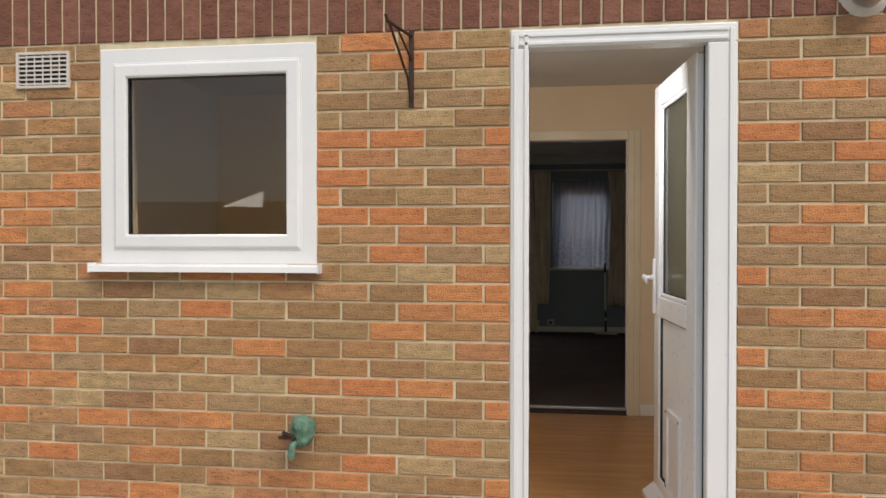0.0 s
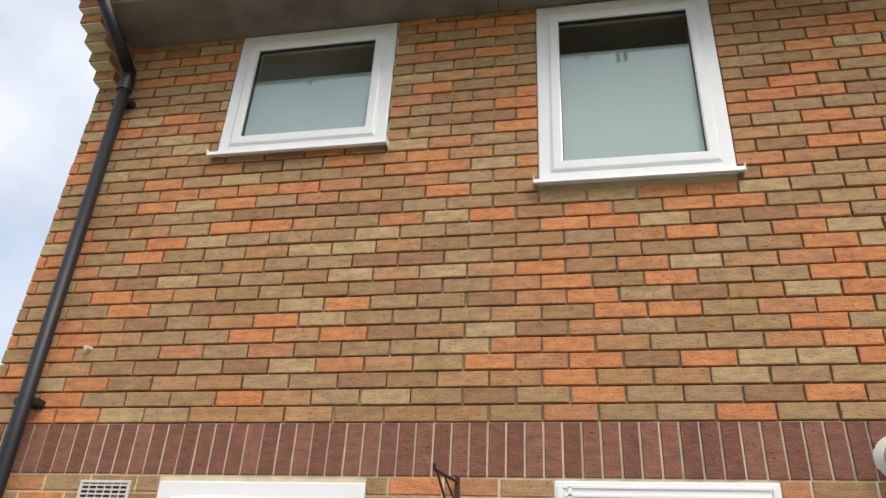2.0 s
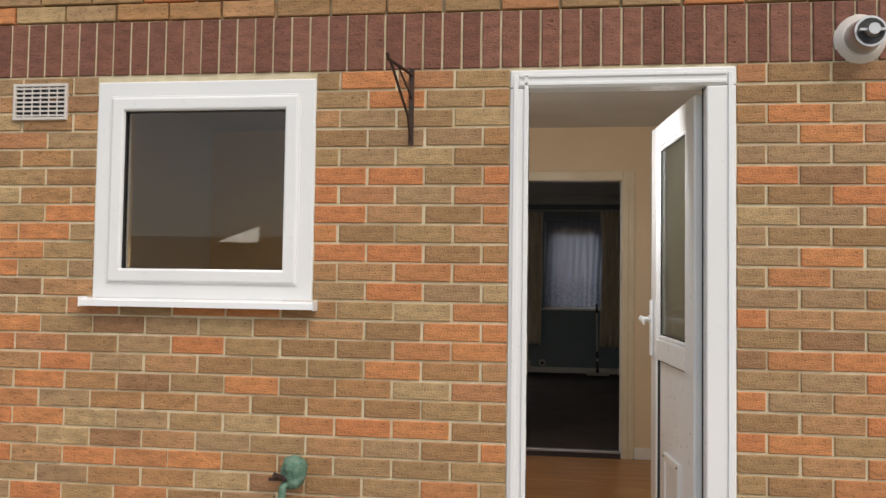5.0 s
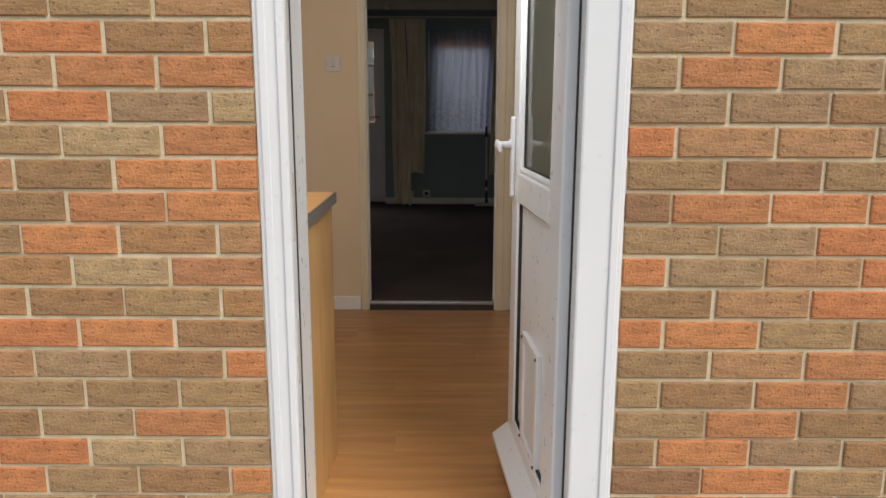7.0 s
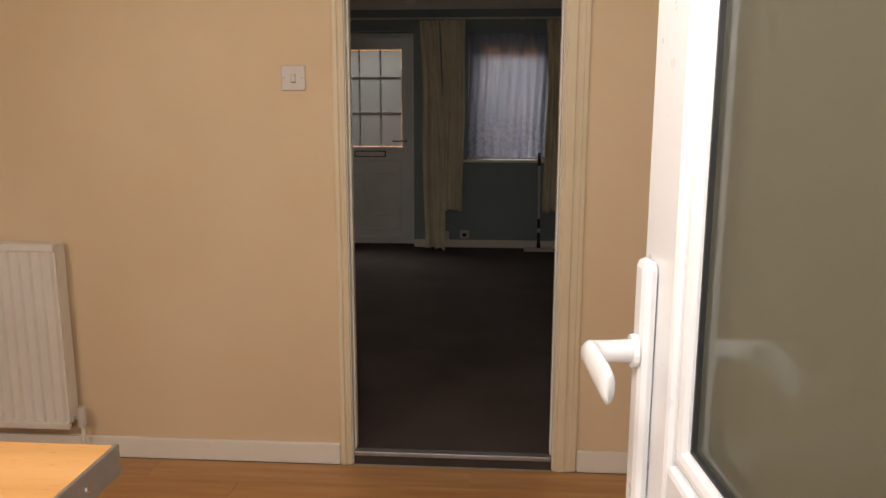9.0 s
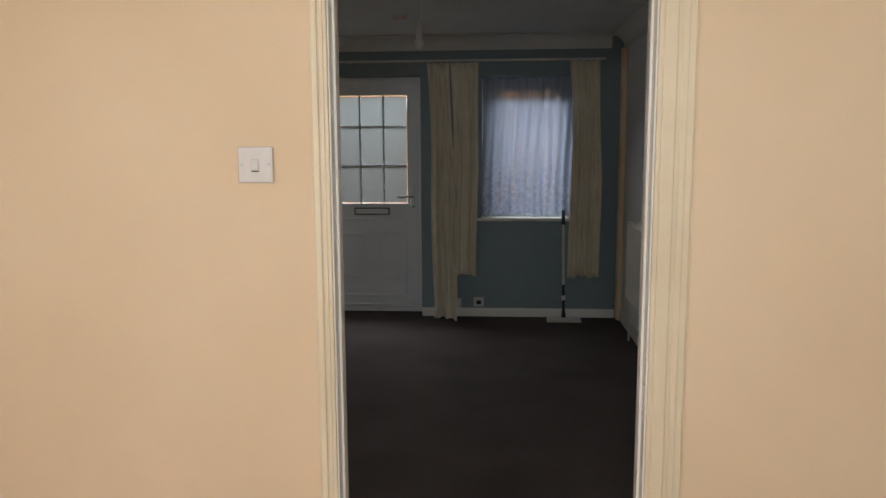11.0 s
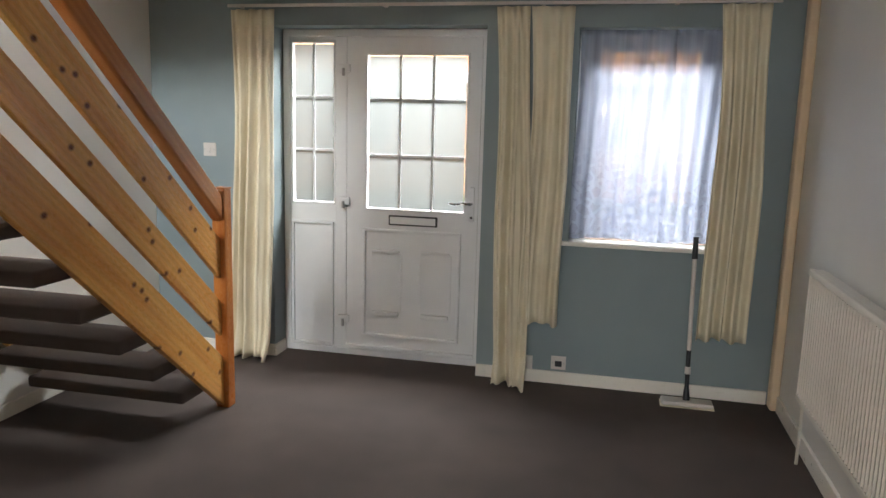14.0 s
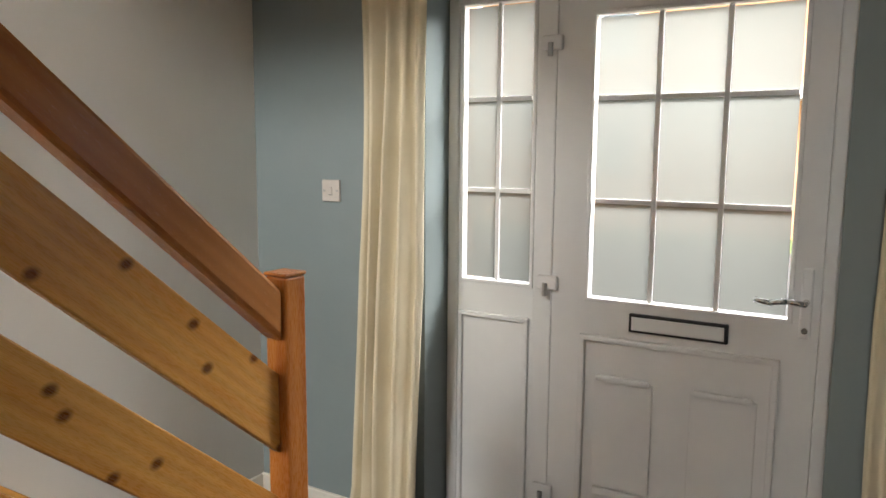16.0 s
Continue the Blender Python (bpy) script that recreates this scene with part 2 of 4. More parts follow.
M_UPVC_IN = mat("white upvc door skin", (0.72, 0.73, 0.74, 1), (0.78, 0.78, 0.78, 1), rough=0.35, scale=4)
M_GASKET = mat("black rubber", (0.015, 0.015, 0.015, 1), (0.03, 0.03, 0.03, 1), rough=0.6)
M_GLASS = glass_mat("clear glass", gloss=0.04, tint=(0.62, 0.62, 0.6, 1))
M_GLASS_TINT = glass_mat("tinted street glazing", gloss=0.04, tint=(0.5, 0.5, 0.5, 1))
M_GLASS_UP = glass_mat("double glazing", gloss=0.14, tint=(0.8, 0.84, 0.82, 1))
M_FROST = glass_mat("frosted glass", rough=0.5, tint=(0.23, 0.235, 0.225, 1), gloss=0.03, cloudy=0.35)
M_FROST_BACK = glass_mat("frosted back door glass", rough=0.5, tint=(0.6, 0.62, 0.56, 1), gloss=0.1, cloudy=0.75)
M_CREAM = mat("cream emulsion", rgb("dcc3a0"), rgb("e3ccab"), rough=0.7, scale=1.6, bump=0.12, bump_scale=120)
M_BLUE = mat("slate blue emulsion", rgb("7f8b8d"), rgb("879395"), rough=0.75, scale=1.6, bump=0.1, bump_scale=120)
M_GREY = mat("pale grey emulsion", rgb("d8d5cf"), rgb("e0ddd7"), rough=0.4, scale=1.4, bump=0.1, bump_scale=90)
M_CEIL = mat("ceiling paint", rgb("d0cec8"), rgb("dad8d2"), rough=0.8, scale=2, bump=0.5, bump_scale=60)
M_GLOSS = mat("white gloss paint", rgb("e4ded2"), rgb("ebe6dc"), rough=0.3, scale=3, bump=0.03)
M_DOORCASE = mat("cream gloss paint", rgb("dccbac"), rgb("e4d5b8"), rough=0.35, scale=4, bump=0.03)
M_CARPET = mat("brown grey carpet", rgb("453a35"), rgb("544842"), rough=0.98, scale=2.2, bump=1.0, bump_scale=420)
M_PLANK = grain_mat("oak laminate", rgb("b07d4c"), rgb("c8955f"), rough=0.32, along=0)
M_BEECH = grain_mat("beech laminate", rgb("c99d63"), rgb("d4ab74"), rough=0.4, along=2, scale=2)
M_TOP = grain_mat("beech worktop", rgb("c89258"), rgb("d8a56c"), rough=0.3, along=0, scale=2)
M_PINE = grain_mat("varnished pine", rgb("de9a4e"), rgb("e8b064"), rough=0.28, along=1, knots=True, scale=2.5, rake=41)
M_NEWEL = grain_mat("varnished pine post", rgb("a85f2c"), rgb("c07a3c"), rough=0.28, along=2, scale=2.5)
M_RAIL = grain_mat("varnished redwood handrail", rgb("b4713c"), rgb("c4834c"), rough=0.25, along=1, scale=2.5, rake=41)
M_METAL = mat("brushed aluminium", (0.42, 0.42, 0.42, 1), (0.5, 0.5, 0.5, 1), rough=0.4, metal=0.9, scale=20)
M_CHROME = mat("chrome", (0.7, 0.7, 0.7, 1), rough=0.15, metal=1.0)
M_BLACK = mat("black plastic", (0.008, 0.0085, 0.01, 1), (0.014, 0.0145, 0.017, 1), rough=0.5, scale=6)
M_RUST = mat("rusted black iron", rgb("2a201c"), rgb("4a2e20"), rough=0.7, scale=40, bump=0.4)
M_CURTAIN = mat("cream curtain cloth", rgb("dacfb4"), rgb("e4dac2"), rough=0.9, scale=5, bump=0.25, bump_scale=300)
M_NET = net_mat("net curtain")
M_VERDI = mat("verdigris brass", rgb("3f6a58"), rgb("6f8a78"), rough=0.7, scale=60, bump=0.3)
M_SOFFIT = mat("weathered grey soffit board", rgb("645c54"), rgb("857c72"), rough=0.85, scale=4, bump=0.2)
M_FASCIA = mat("worn white fascia", rgb("8f877b"), rgb("d4cec3"), rough=0.75, scale=11, bump=0.2)
M_TILE = mat("dark roof tile", rgb("35302f"), rgb("4a4240"), rough=0.85, scale=9, bump=0.4)
M_STEEL = mat("galvanised flue", (0.5, 0.5, 0.5, 1), (0.62, 0.62, 0.62, 1), rough=0.35, metal=0.9, scale=14)
M_PLASTIC = mat("white plastic plate", rgb("cbc3bc"), rgb("d4ccc5"), rough=0.35)
M_RADI = mat("radiator enamel", rgb("e0dbd0"), rgb("e8e3da"), rough=0.35, scale=3)
M_GRASS = mat("grass", (0.05, 0.09, 0.025, 1), (0.09, 0.13, 0.04, 1), rough=0.95, scale=3, bump=0.6)
M_PAVE = mat("concrete paving", rgb("8f8a80"), rgb("a39d92"), rough=0.9, scale=4, bump=0.4)
M_ROAD = mat("asphalt", (0.045, 0.045, 0.048, 1), (0.06, 0.06, 0.06, 1), rough=0.95, scale=10, bump=0.5)
M_CONC = mat("worn concrete threshold", rgb("a79b88"), rgb("bdb29e"), rough=0.9, scale=12, bump=0.4)
# Pale colour also imitates the sky mirrored in the upper panes.
M_BLIND_SKY = mat("pale teal blind and reflected sky", rgb("d3e4e2"), rgb("dbe9e8"), rough=0.8, scale=2)
M_FARBRICK = mat("far orange brickwork", rgb("c08a62"), rgb("cf9c74"), rough=0.9, scale=6, bump=0.2)


F = 0.027       # carpet height in the lounge
FK = -0.016     # kitchen floor
S = 2.07        # underside of the soldier course
CEIL = 2.385
FRONT = 7.22    # inner face of the street wall
LEFT, RIGHT = -2.93, 0.89


# ---- mesh helpers ----
def box(bm, x0, x1, y0, y1, z0, z1, bevel=0.0):
    r = bmesh.ops.create_cube(bm, size=1, matrix=Matrix.LocRotScale(((x0 + x1) / 2, (y0 + y1) / 2, (z0 + z1) / 2), None, (abs(x1 - x0), abs(y1 - y0), abs(z1 - z0))))
    if bevel:
        es = list({e for v in r["verts"] for e in v.link_edges})
        bmesh.ops.bevel(bm, geom=es, offset=bevel, segments=2, profile=0.5, affect="EDGES")
    return bm


def rod(bm, a, b, r0, r1=None, seg=16):
    a, b = Vector(a), Vector(b)
    m = Matrix.Translation((a + b) / 2) @ (b - a).to_track_quat("Z", "Y").to_matrix().to_4x4()
    bmesh.ops.create_cone(bm, cap_ends=True, segments=seg, radius1=r0, radius2=r0 if r1 is None else r1, depth=(b - a).length, matrix=m)
    return bm


def tube(bm, pts, r, seg=12):
    for a, b in zip(pts[:-1], pts[1:]):
        rod(bm, a, b, r, seg=seg)
    for p in pts[1:-1]:
        bmesh.ops.create_uvsphere(bm, u_segments=seg, v_segments=8, radius=r, matrix=Matrix.Translation(p))
    return bm


def ring(bm, x0, x1, z0, z1, w, y0, y1, bevel=0.006):
    """A rectangular frame with mitred corners and eased front edges."""
    c = min(bevel, w * 0.4)
    prof = [(0, y1), (0, y0 + c), (c * 0.3, y0 + c * 0.3), (c, y0), (w - c, y0), (w - c * 0.3, y0 + c * 0.3), (w, y0 + c), (w, y1)] if c else [(0, y1), (0, y0), (w, y0), (w, y1)]
    loops = [[bm.verts.new(p) for p in ((x0 + i, y, z0 + i), (x1 - i, y, z0 + i), (x1 - i, y, z1 - i), (x0 + i, y, z1 - i))] for i, y in prof]
    for a, b in zip(loops, loops[1:] + loops[:1]):
        for k in range(4):
            bm.faces.new((a[k], b[k], b[(k + 1) % 4], a[(k + 1) % 4]))
    bmesh.ops.recalc_face_normals(bm, faces=bm.faces[:])
    return bm


def prism(bm, profile, lo, hi, axis=0):
    """A solid from a closed outline of two coordinates, drawn out along an axis."""
    ends = []
    for v in (lo, hi):
        ends.append([bm.verts.new([(v, p[0], p[1]), (p[0], v, p[1]), (p[0], p[1], v)][axis]) for p in profile])
    n = len(profile)
    bm.faces.new(ends[0])
    bm.faces.new(list(reversed(ends[1])))
    for i in range(n):
        bm.faces.new((ends[0][i], ends[1][i], ends[1][(i + 1) % n], ends[0][(i + 1) % n]))
    bmesh.ops.recalc_face_normals(bm, faces=bm.faces[:])
    return bm


def mesh(name, bm, material, smooth=False):
    me = bpy.data.meshes.new(name)
    bm.to_mesh(me)
    bm.free()
    me.materials.append(material)
    if smooth:
        for f in me.polygons:
            f.use_smooth = True
    return me


def part(name, bm, material, parent, label="", smooth=False):
    ob = new(name, mesh(name, bm, material, smooth))
    ob.parent = parent
    if label:
        ob["label"] = label
    return ob


def solid(name, bm, material, label, category, kind="", smooth=False, group=""):
    return tagged(new(name, mesh(name, bm, material, smooth)), label, category, group, kind)


def thing(name, label, category, at=(0, 0, 0), kind="", group=""):
    ob = new(name)
    ob.location = at
    ob.empty_display_size = 0.1
    return tagged(ob, label, category, group, kind)


def B():
    return bmesh.new()


def walled(bm, x0, x1, y0, y1, z0, z1, holes, along=0):
    """A wall as boxes round its openings; holes are (a0, a1, z0, z1) along x (0) or y (1)."""
    def put(a0, a1, c0, c1):
        if a1 - a0 > 1e-4 and c1 - c0 > 1e-4:
            if along == 0:
                box(bm, a0, a1, y0, y1, c0, c1)
            else:
                box(bm, x0, x1, a0, a1, c0, c1)
    lo, hi = (x0, x1) if along == 0 else (y0, y1)
    cuts = sorted({lo, hi, *[h[0] for h in holes], *[h[1] for h in holes]})
    for a0, a1 in zip(cuts[:-1], cuts[1:]):
        z = z0
        for h in sorted([h for h in holes if h[0] <= a0 + 1e-6 and h[1] >= a1 - 1e-6], key=lambda h: h[2]):
            put(a0, a1, z, h[2])
            z = h[3]
        put(a0, a1, z, z1)
    return bm


# ---- the setting ----
WIN = (-2.205, -1.288, 1.165, 2.045)
DOOR = (-0.524, 0.304, F - 0.03, 2.06)
UP1 = (-2.313, -1.36, 3.775, 4.655)
UP2 = (-0.563, 0.351, 3.465, 4.65)


def garden_mortar():
    """Nearly flush joints below, deeply raked joints on the upper storey."""
    bm = walled(B(), -3.19, 3.2, 0.007, 0.24, -0.2, S + 0.224, [WIN, DOOR])
    return walled(bm, -3.19, 3.2, 0.024, 0.24, S + 0.224, 4.68, [UP1, UP2])


wall_garden = solid("wall_garden", garden_mortar(), M_MORTAR, "mortar-jointed outer brick wall of mixed orange and buff bricks", "wall", "structure")
solid("wall_garden_lining", walled(B(), LEFT, RIGHT, 0.242, 0.28, FK, 2.6, [WIN, DOOR]), M_CREAM, "cream painted plaster on the kitchen's outer wall", "wall", "structure")
KD = (-0.582, 0.232, FK, 2.055)
solid("wall_kitchen", walled(B(), LEFT, RIGHT, 2.69, 2.735, FK, CEIL, [KD]), M_CREAM, "cream painted kitchen wall with a doorway", "wall", "structure")
solid("wall_kitchen_lounge_side", walled(B(), LEFT, RIGHT, 2.737, 2.79, F, CEIL, [KD]), M_GREY, "pale grey lounge side of the kitchen wall", "wall", "structure")
WINF = (-0.29, 0.485, 0.86, 2.06)
DOORF = (-2.11, -0.80, F - 0.03, 2.075)
solid("wall_street", walled(B(), LEFT, RIGHT, FRONT, FRONT + 0.26, F, 4.7, [WINF, DOORF]), M_BLUE, "slate blue painted wall with front door and window", "wall", "structure")
solid("wall_street_outer", walled(B(), -3.19, 1.1, FRONT + 0.262, FRONT + 0.36, -0.2, 4.7, [WINF, DOORF]), M_FARBRICK, "orange brick street facade", "wall", "structure")
solid("wall_left", box(B(), -3.19, LEFT, 0.242, FRONT + 0.26, -0.2, 4.7), M_GREY, "pale grey painted side wall by the stairs", "wall", "structure")
solid("wall_right", box(B(), RIGHT, 1.1, 0.242, FRONT + 0.26, -0.2, 4.7), M_GREY, "pale grey painted party wall with a slight sheen", "wall", "structure")
solid("ceiling_kitchen", box(B(), LEFT, RIGHT, 0.28, 2.737, CEIL, CEIL + 0.2), M_CEIL, "off-white textured kitchen ceiling", "ceiling", "structure")
bm = B()
box(bm, -1.88, RIGHT, 2.739, FRONT, CEIL, CEIL + 0.2)
box(bm, LEFT, -1.882, 5.75, FRONT, CEIL, CEIL + 0.2)
solid("ceiling_lounge", bm, M_CEIL, "off-white textured lounge ceiling with a stair opening", "ceiling", "structure")
solid("ceiling_upper", box(B(), -3.19, 1.1, 0.242, FRONT + 0.26, 4.72, 4.85), M_CEIL, "plain upper ceiling", "ceiling", "structure")
solid("wall_landing", box(B(), -1.9, -1.8, 0.5, FRONT, CEIL + 0.202, 4.7), M_GREY, "pale grey landing wall", "wall", "structure")
solid("wall_landing_back", box(B(), LEFT, -1.902, 2.4, 2.5, CEIL + 0.202, 4.7), M_GREY, "pale grey landing end wall", "wall", "structure")
solid("floor_lounge", box(B(), LEFT, RIGHT, 2.702, FRONT + 0.2, -0.15, F), M_CARPET, "dark brown-grey short pile carpet with faint stains", "floor", "structure")
floor_kitchen = solid("floor_kitchen", box(B(), LEFT, RIGHT, 0.242, 2.7, -0.15, FK - 0.006), M_CONC, "wood-effect laminate kitchen floor", "floor", "structure")
solid("door_threshold", box(B(), -0.53, 0.3, -0.06, 0.24, -0.15, FK + 0.012, 0.006), M_CONC, "worn concrete door threshold", "threshold", "structure")

# coving and skirting
def coving(name, x0, x1, y0, y1, axis, sx, sy):
    bm = B()
    prof = [(0, 0), (0.0, -0.115), (0.012, -0.115)] + [(0.115 - 0.1 * math.cos(a), -0.115 + 0.1 * math.sin(a)) for a in [i * math.pi / 16 for i in range(1, 8)]] + [(0.115, -0.012), (0.115, 0)]
    if axis == 0:
        prism(bm, [(y0 + sy * p[0], CEIL - 0.001 + p[1]) for p in prof], x0, x1, 0)
    else:
        prism(bm, [(x0 + sx * p[0], CEIL - 0.001 + p[1]) for p in prof], y0, y1, 1)
    solid(name, bm, M_CEIL, "plain concave ceiling coving", "coving", "structure")


coving("trim_coving_street", LEFT, RIGHT - 0.12, FRONT - 0.002, 0, 0, 0, -1)
coving("trim_coving_party", RIGHT - 0.002, 0, 2.8, FRONT - 0.002, 1, -1, 0)
coving("trim_coving_inner", -1.88, RIGHT - 0.12, 2.792, 0, 0, 0, 1)


def skirting(name, x0, x1, y0, y1, z1=FK + 0.085, z0=F):
    solid(name, box(B(), x0, x1, y0, y1, z0, z1, 0.005), M_GLOSS, "white gloss painted skirting board", "skirting", "structure")


skirting("baseboard_kitchen", LEFT, -0.602, 2.674, 2.689, z0=FK)
skirting("baseboard_kitchen_end", 0.295, RIGHT, 2.674, 2.689, z0=FK)
skirting("baseboard_street", -0.80, 0.84, FRONT - 0.017, FRONT - 0.001, F + 0.075)
skirting("baseboard_street_stairs", LEFT, -2.11, FRONT - 0.017, FRONT - 0.001, F + 0.075)
skirting("baseboard_reveal", -2.109, -2.093, FRONT - 0.017, FRONT + 0.14, F + 0.075)
skirting("baseboard_party", RIGHT - 0.017, RIGHT - 0.001, 2.8, FRONT - 0.112, F + 0.09)
skirting("baseboard_left", LEFT + 0.001, LEFT + 0.016, 2.8, FRONT - 0.02, F + 0.075)

solid("pipe_boxing", box(B(), 0.842, RIGHT - 0.001, FRONT - 0.11, FRONT - 0.019, F, CEIL - 0.117, 0.012), M_CREAM, "cream painted corner pipe boxing", "pipe boxing", "structure")

# kitchen doorway: lining, architraves and carpet bar
dw = thing("door_frame", "cream gloss painted doorway lining with moulded architrave", "door frame", (-0.17, 2.74, F), "structure")
dw.location = (0, 0, 0)
for x0, x1 in ((-0.581, -0.552), (0.203, 0.231)):
    part("jamb", box(B(), x0, x1, 2.686, 2.794, FK, 2.03, 0.002), M_GLOSS, dw)
part("head", box(B(), -0.581, 0.231, 2.686, 2.794, 1.99, 2.054, 0.002), M_GLOSS, dw)
for x0, x1 in ((-0.552, -0.552), (0.203, 0.203)):
    part("stop_bead", box(B(), x0 - 0.006, x1 + 0.006, 2.725, 2.76, F, 2.03, 0.002), M_GLOSS, dw)


def architrave(x0, x1, z1, y, s):
    bm = B()
    zf = FK if s < 0 else F
    lo, hi = min(x0, x1), max(x0, x1)
    box(bm, lo, hi, y, y + s * 0.012, zf, z1, 0.003)
    d = (hi - lo)
    box(bm, lo + 0.12 * d, lo + 0.5 * d, y + s * 0.0125, y + s * 0.019, zf, z1 - 0.01, 0.003)
    box(bm, lo + 0.62 * d, lo + 0.8 * d, y + s * 0.0125, y + s * 0.016, zf, z1 - 0.01, 0.0015)
    part("architrave", bm, M_DOORCASE, dw)


architrave(-0.600, -0.556, 2.06, 2.689, -1)
architrave(0.207, 0.292, 2.06, 2.689, -1)
architrave(-0.62, -0.556, 2.06, 2.791, 1)
architrave(0.207, 0.275, 2.06, 2.791, 1)
part("architrave", box(B(), -0.555, 0.206, 2.67, 2.688, 1.994, 2.06, 0.004), M_DOORCASE, dw)
solid("carpet_bar", box(B(), -0.55, 0.2, 2.69, 2.725, F - 0.012, F + 0.007, 0.003), M_METAL, "thin metal carpet bar across the doorway", "carpet bar", "structure")


# ---- windows and outer door of the garden side ----
def casement(name, x0, x1, z0, z1, y, label, sash=0.055, pane=M_GLASS, sill=True):
    w = thing(name, label, "window", (0, 0, 0), "structure")
    part("window_frame", ring(B(), x0, x1, z0, z1, 0.062, y, y + 0.07), M_UPVC, w)
    part("window_bead", ring(B(), x0 + 0.058, x1 - 0.058, z0 + 0.058, z1 - 0.058, 0.012, y - 0.003, y + 0.02, 0.003), M_UPVC, w)
    part("sash", ring(B(), x0 + 0.066, x1 - 0.066, z0 + 0.066, z1 - 0.066, sash, y - 0.012, y + 0.05, 0.009), M_UPVC, w)
    i = 0.066 + sash
    part("gasket", ring(B(), x0 + i - 0.002, x1 - i + 0.002, z0 + i - 0.002, z1 - i + 0.002, 0.005, y + 0.004, y + 0.03, 0), M_GASKET, w)
    p = part("pane", box(B(), x0 + i, x1 - i, y + 0.014, y + 0.018, z0 + i, z1 - i), pane, w)
    p.visible_shadow = False
    if sill:
        bm = B()
        prism(bm, [(y + 0.02, z0 + 0.004), (y - 0.052, z0 - 0.008), (y - 0.055, z0 - 0.03), (y - 0.045, z0 - 0.03), (y - 0.043, z0 - 0.014), (y + 0.02, z0 - 0.004)], x0 - 0.02, x1 + 0.02, 0)
        part("window_sill", bm, M_UPVC, w)
        for x in (x0 - 0.024, x1 + 0.02):
            part("sill_cap", box(B(), x, x + 0.004, y - 0.058, y + 0.0, z0 - 0.034, z0 + 0.006, 0.001), M_UPVC, w)
    return w


casement("window_1", *WIN, 0.0, "white plastic kitchen window with a projecting sill")
casement("window_2", *UP1, 0.0, "white plastic bathroom window with pale obscured glass", pane=M_GLASS_UP)
casement("window_3", *UP2, 0.0, "tall white plastic bedroom window with pale blind behind", pane=M_GLASS_UP)
# Sheets stop short at the top to imitate the soffit's dark reflection.
for x0, x1, z0, z1 in (UP1, UP2):
    solid("blind_reflection", box(B(), x0 + 0.1, x1 - 0.1, 0.028, 0.032, z0 + 0.08, z1 - 0.34), M_BLIND_SKY, "pale teal blind behind the upper window, also standing in for reflected sky", "blind")
# window board and inner reveal of the kitchen window
solid("window_board", box(B(), WIN[0], WIN[1], 0.075, 0.30, WIN[2] - 0.004, WIN[2] + 0.02, 0.004), M_GLOSS, "white painted window board", "window board", "structure")

df = thing("door_1", "white plastic back door frame, its half-glazed door standing open", "door", (0, 0, 0), "structure")
x0, x1, zt = DOOR[0], DOOR[1], DOOR[3]
for a, b in ((x0, x0 + 0.07), (x1 - 0.105, x1)):
    part("frame_post", box(B(), a, b, -0.004, 0.075, F - 0.02, zt - 0.07, 0.006), M_UPVC, df)
part("frame_head", box(B(), x0, x1, -0.004, 0.075, zt - 0.0695, zt, 0.006), M_UPVC, df)
for a, b in ((x0 + 0.012, x0 + 0.03), (x0 + 0.052, x0 + 0.068), (x1 - 0.03, x1 - 0.012)):
    part("frame_moulding", box(B(), a, b, -0.010, -0.0045, F, zt - 0.02, 0.0025), M_UPVC, df)
for z in (zt - 0.03, zt - 0.062):
    part("frame_moulding", box(B(), x0 + 0.035, x1 - 0.035, -0.010, -0.0045, z, z + 0.014, 0.0025), M_UPVC, df)
part("gasket", box(B(), x0 + 0.0702, x0 + 0.0725, 0.05, 0.058, F, zt - 0.07), M_GASKET, df, "black weather seal")
part("gasket", box(B(), x1 - 0.109, x1 - 0.1052, 0.05, 0.058, F, zt - 0.07), M_GASKET, df, "black weather seal")
part("inner_post", box(B(), x0 + 0.03, x0 + 0.056, 0.08, 0.281, F, zt - 0.05, 0.004), M_UPVC, df, "white lining of the opening")
for z in (0.55, 0.9, 1.35):
    part("keep_plate", box(B(), x0 + 0.0702, x0 + 0.0715, 0.02, 0.045, z, z + 0.16), M_PLASTIC, df, "pale lock keep")

# the leaf, built lying along x from its hinge, then swung open
leaf = thing("back_door", "white half-glazed plastic back door standing open inwards, cat flap below", "door", (x1 - 0.10, 0.085, F + 0.03))
LW, LH = 0.70, 1.92


def frame_leaf(bm, a0, a1, c0, c1):
    box(bm, -a1, -a0, -0.032, 0.032, c0, c1, 0.006)


for a in ((0.0, 0.132), (LW - 0.10, LW)):
    bm = B()
    frame_leaf(bm, *a, 0, LH)
    part("stile", bm, M_UPVC, leaf)
for c in ((0.0, 0.11), (0.85, 0.945), (LH - 0.10, LH)):
    bm = B()
    frame_leaf(bm, 0.1325, LW - 0.1005, *c)
    part("rail", bm, M_UPVC, leaf)
p = part("pane", box(B(), -LW + 0.1, -0.132, -0.012, 0.012, 0.945, LH - 0.1), M_FROST_BACK, leaf, "frosted glass pane")
p.visible_shadow = False
part("glazing_seal", ring(B(), -LW + 0.117, -0.149, 0.962, LH - 0.117, 0.004, -0.0165, 0.0165, 0), M_GASKET, leaf)
part("glazing_bead", ring(B(), -LW + 0.1005, -0.1325, 0.9455, LH - 0.1005, 0.0175, -0.026, 0.026, 0.007), M_UPVC, leaf)
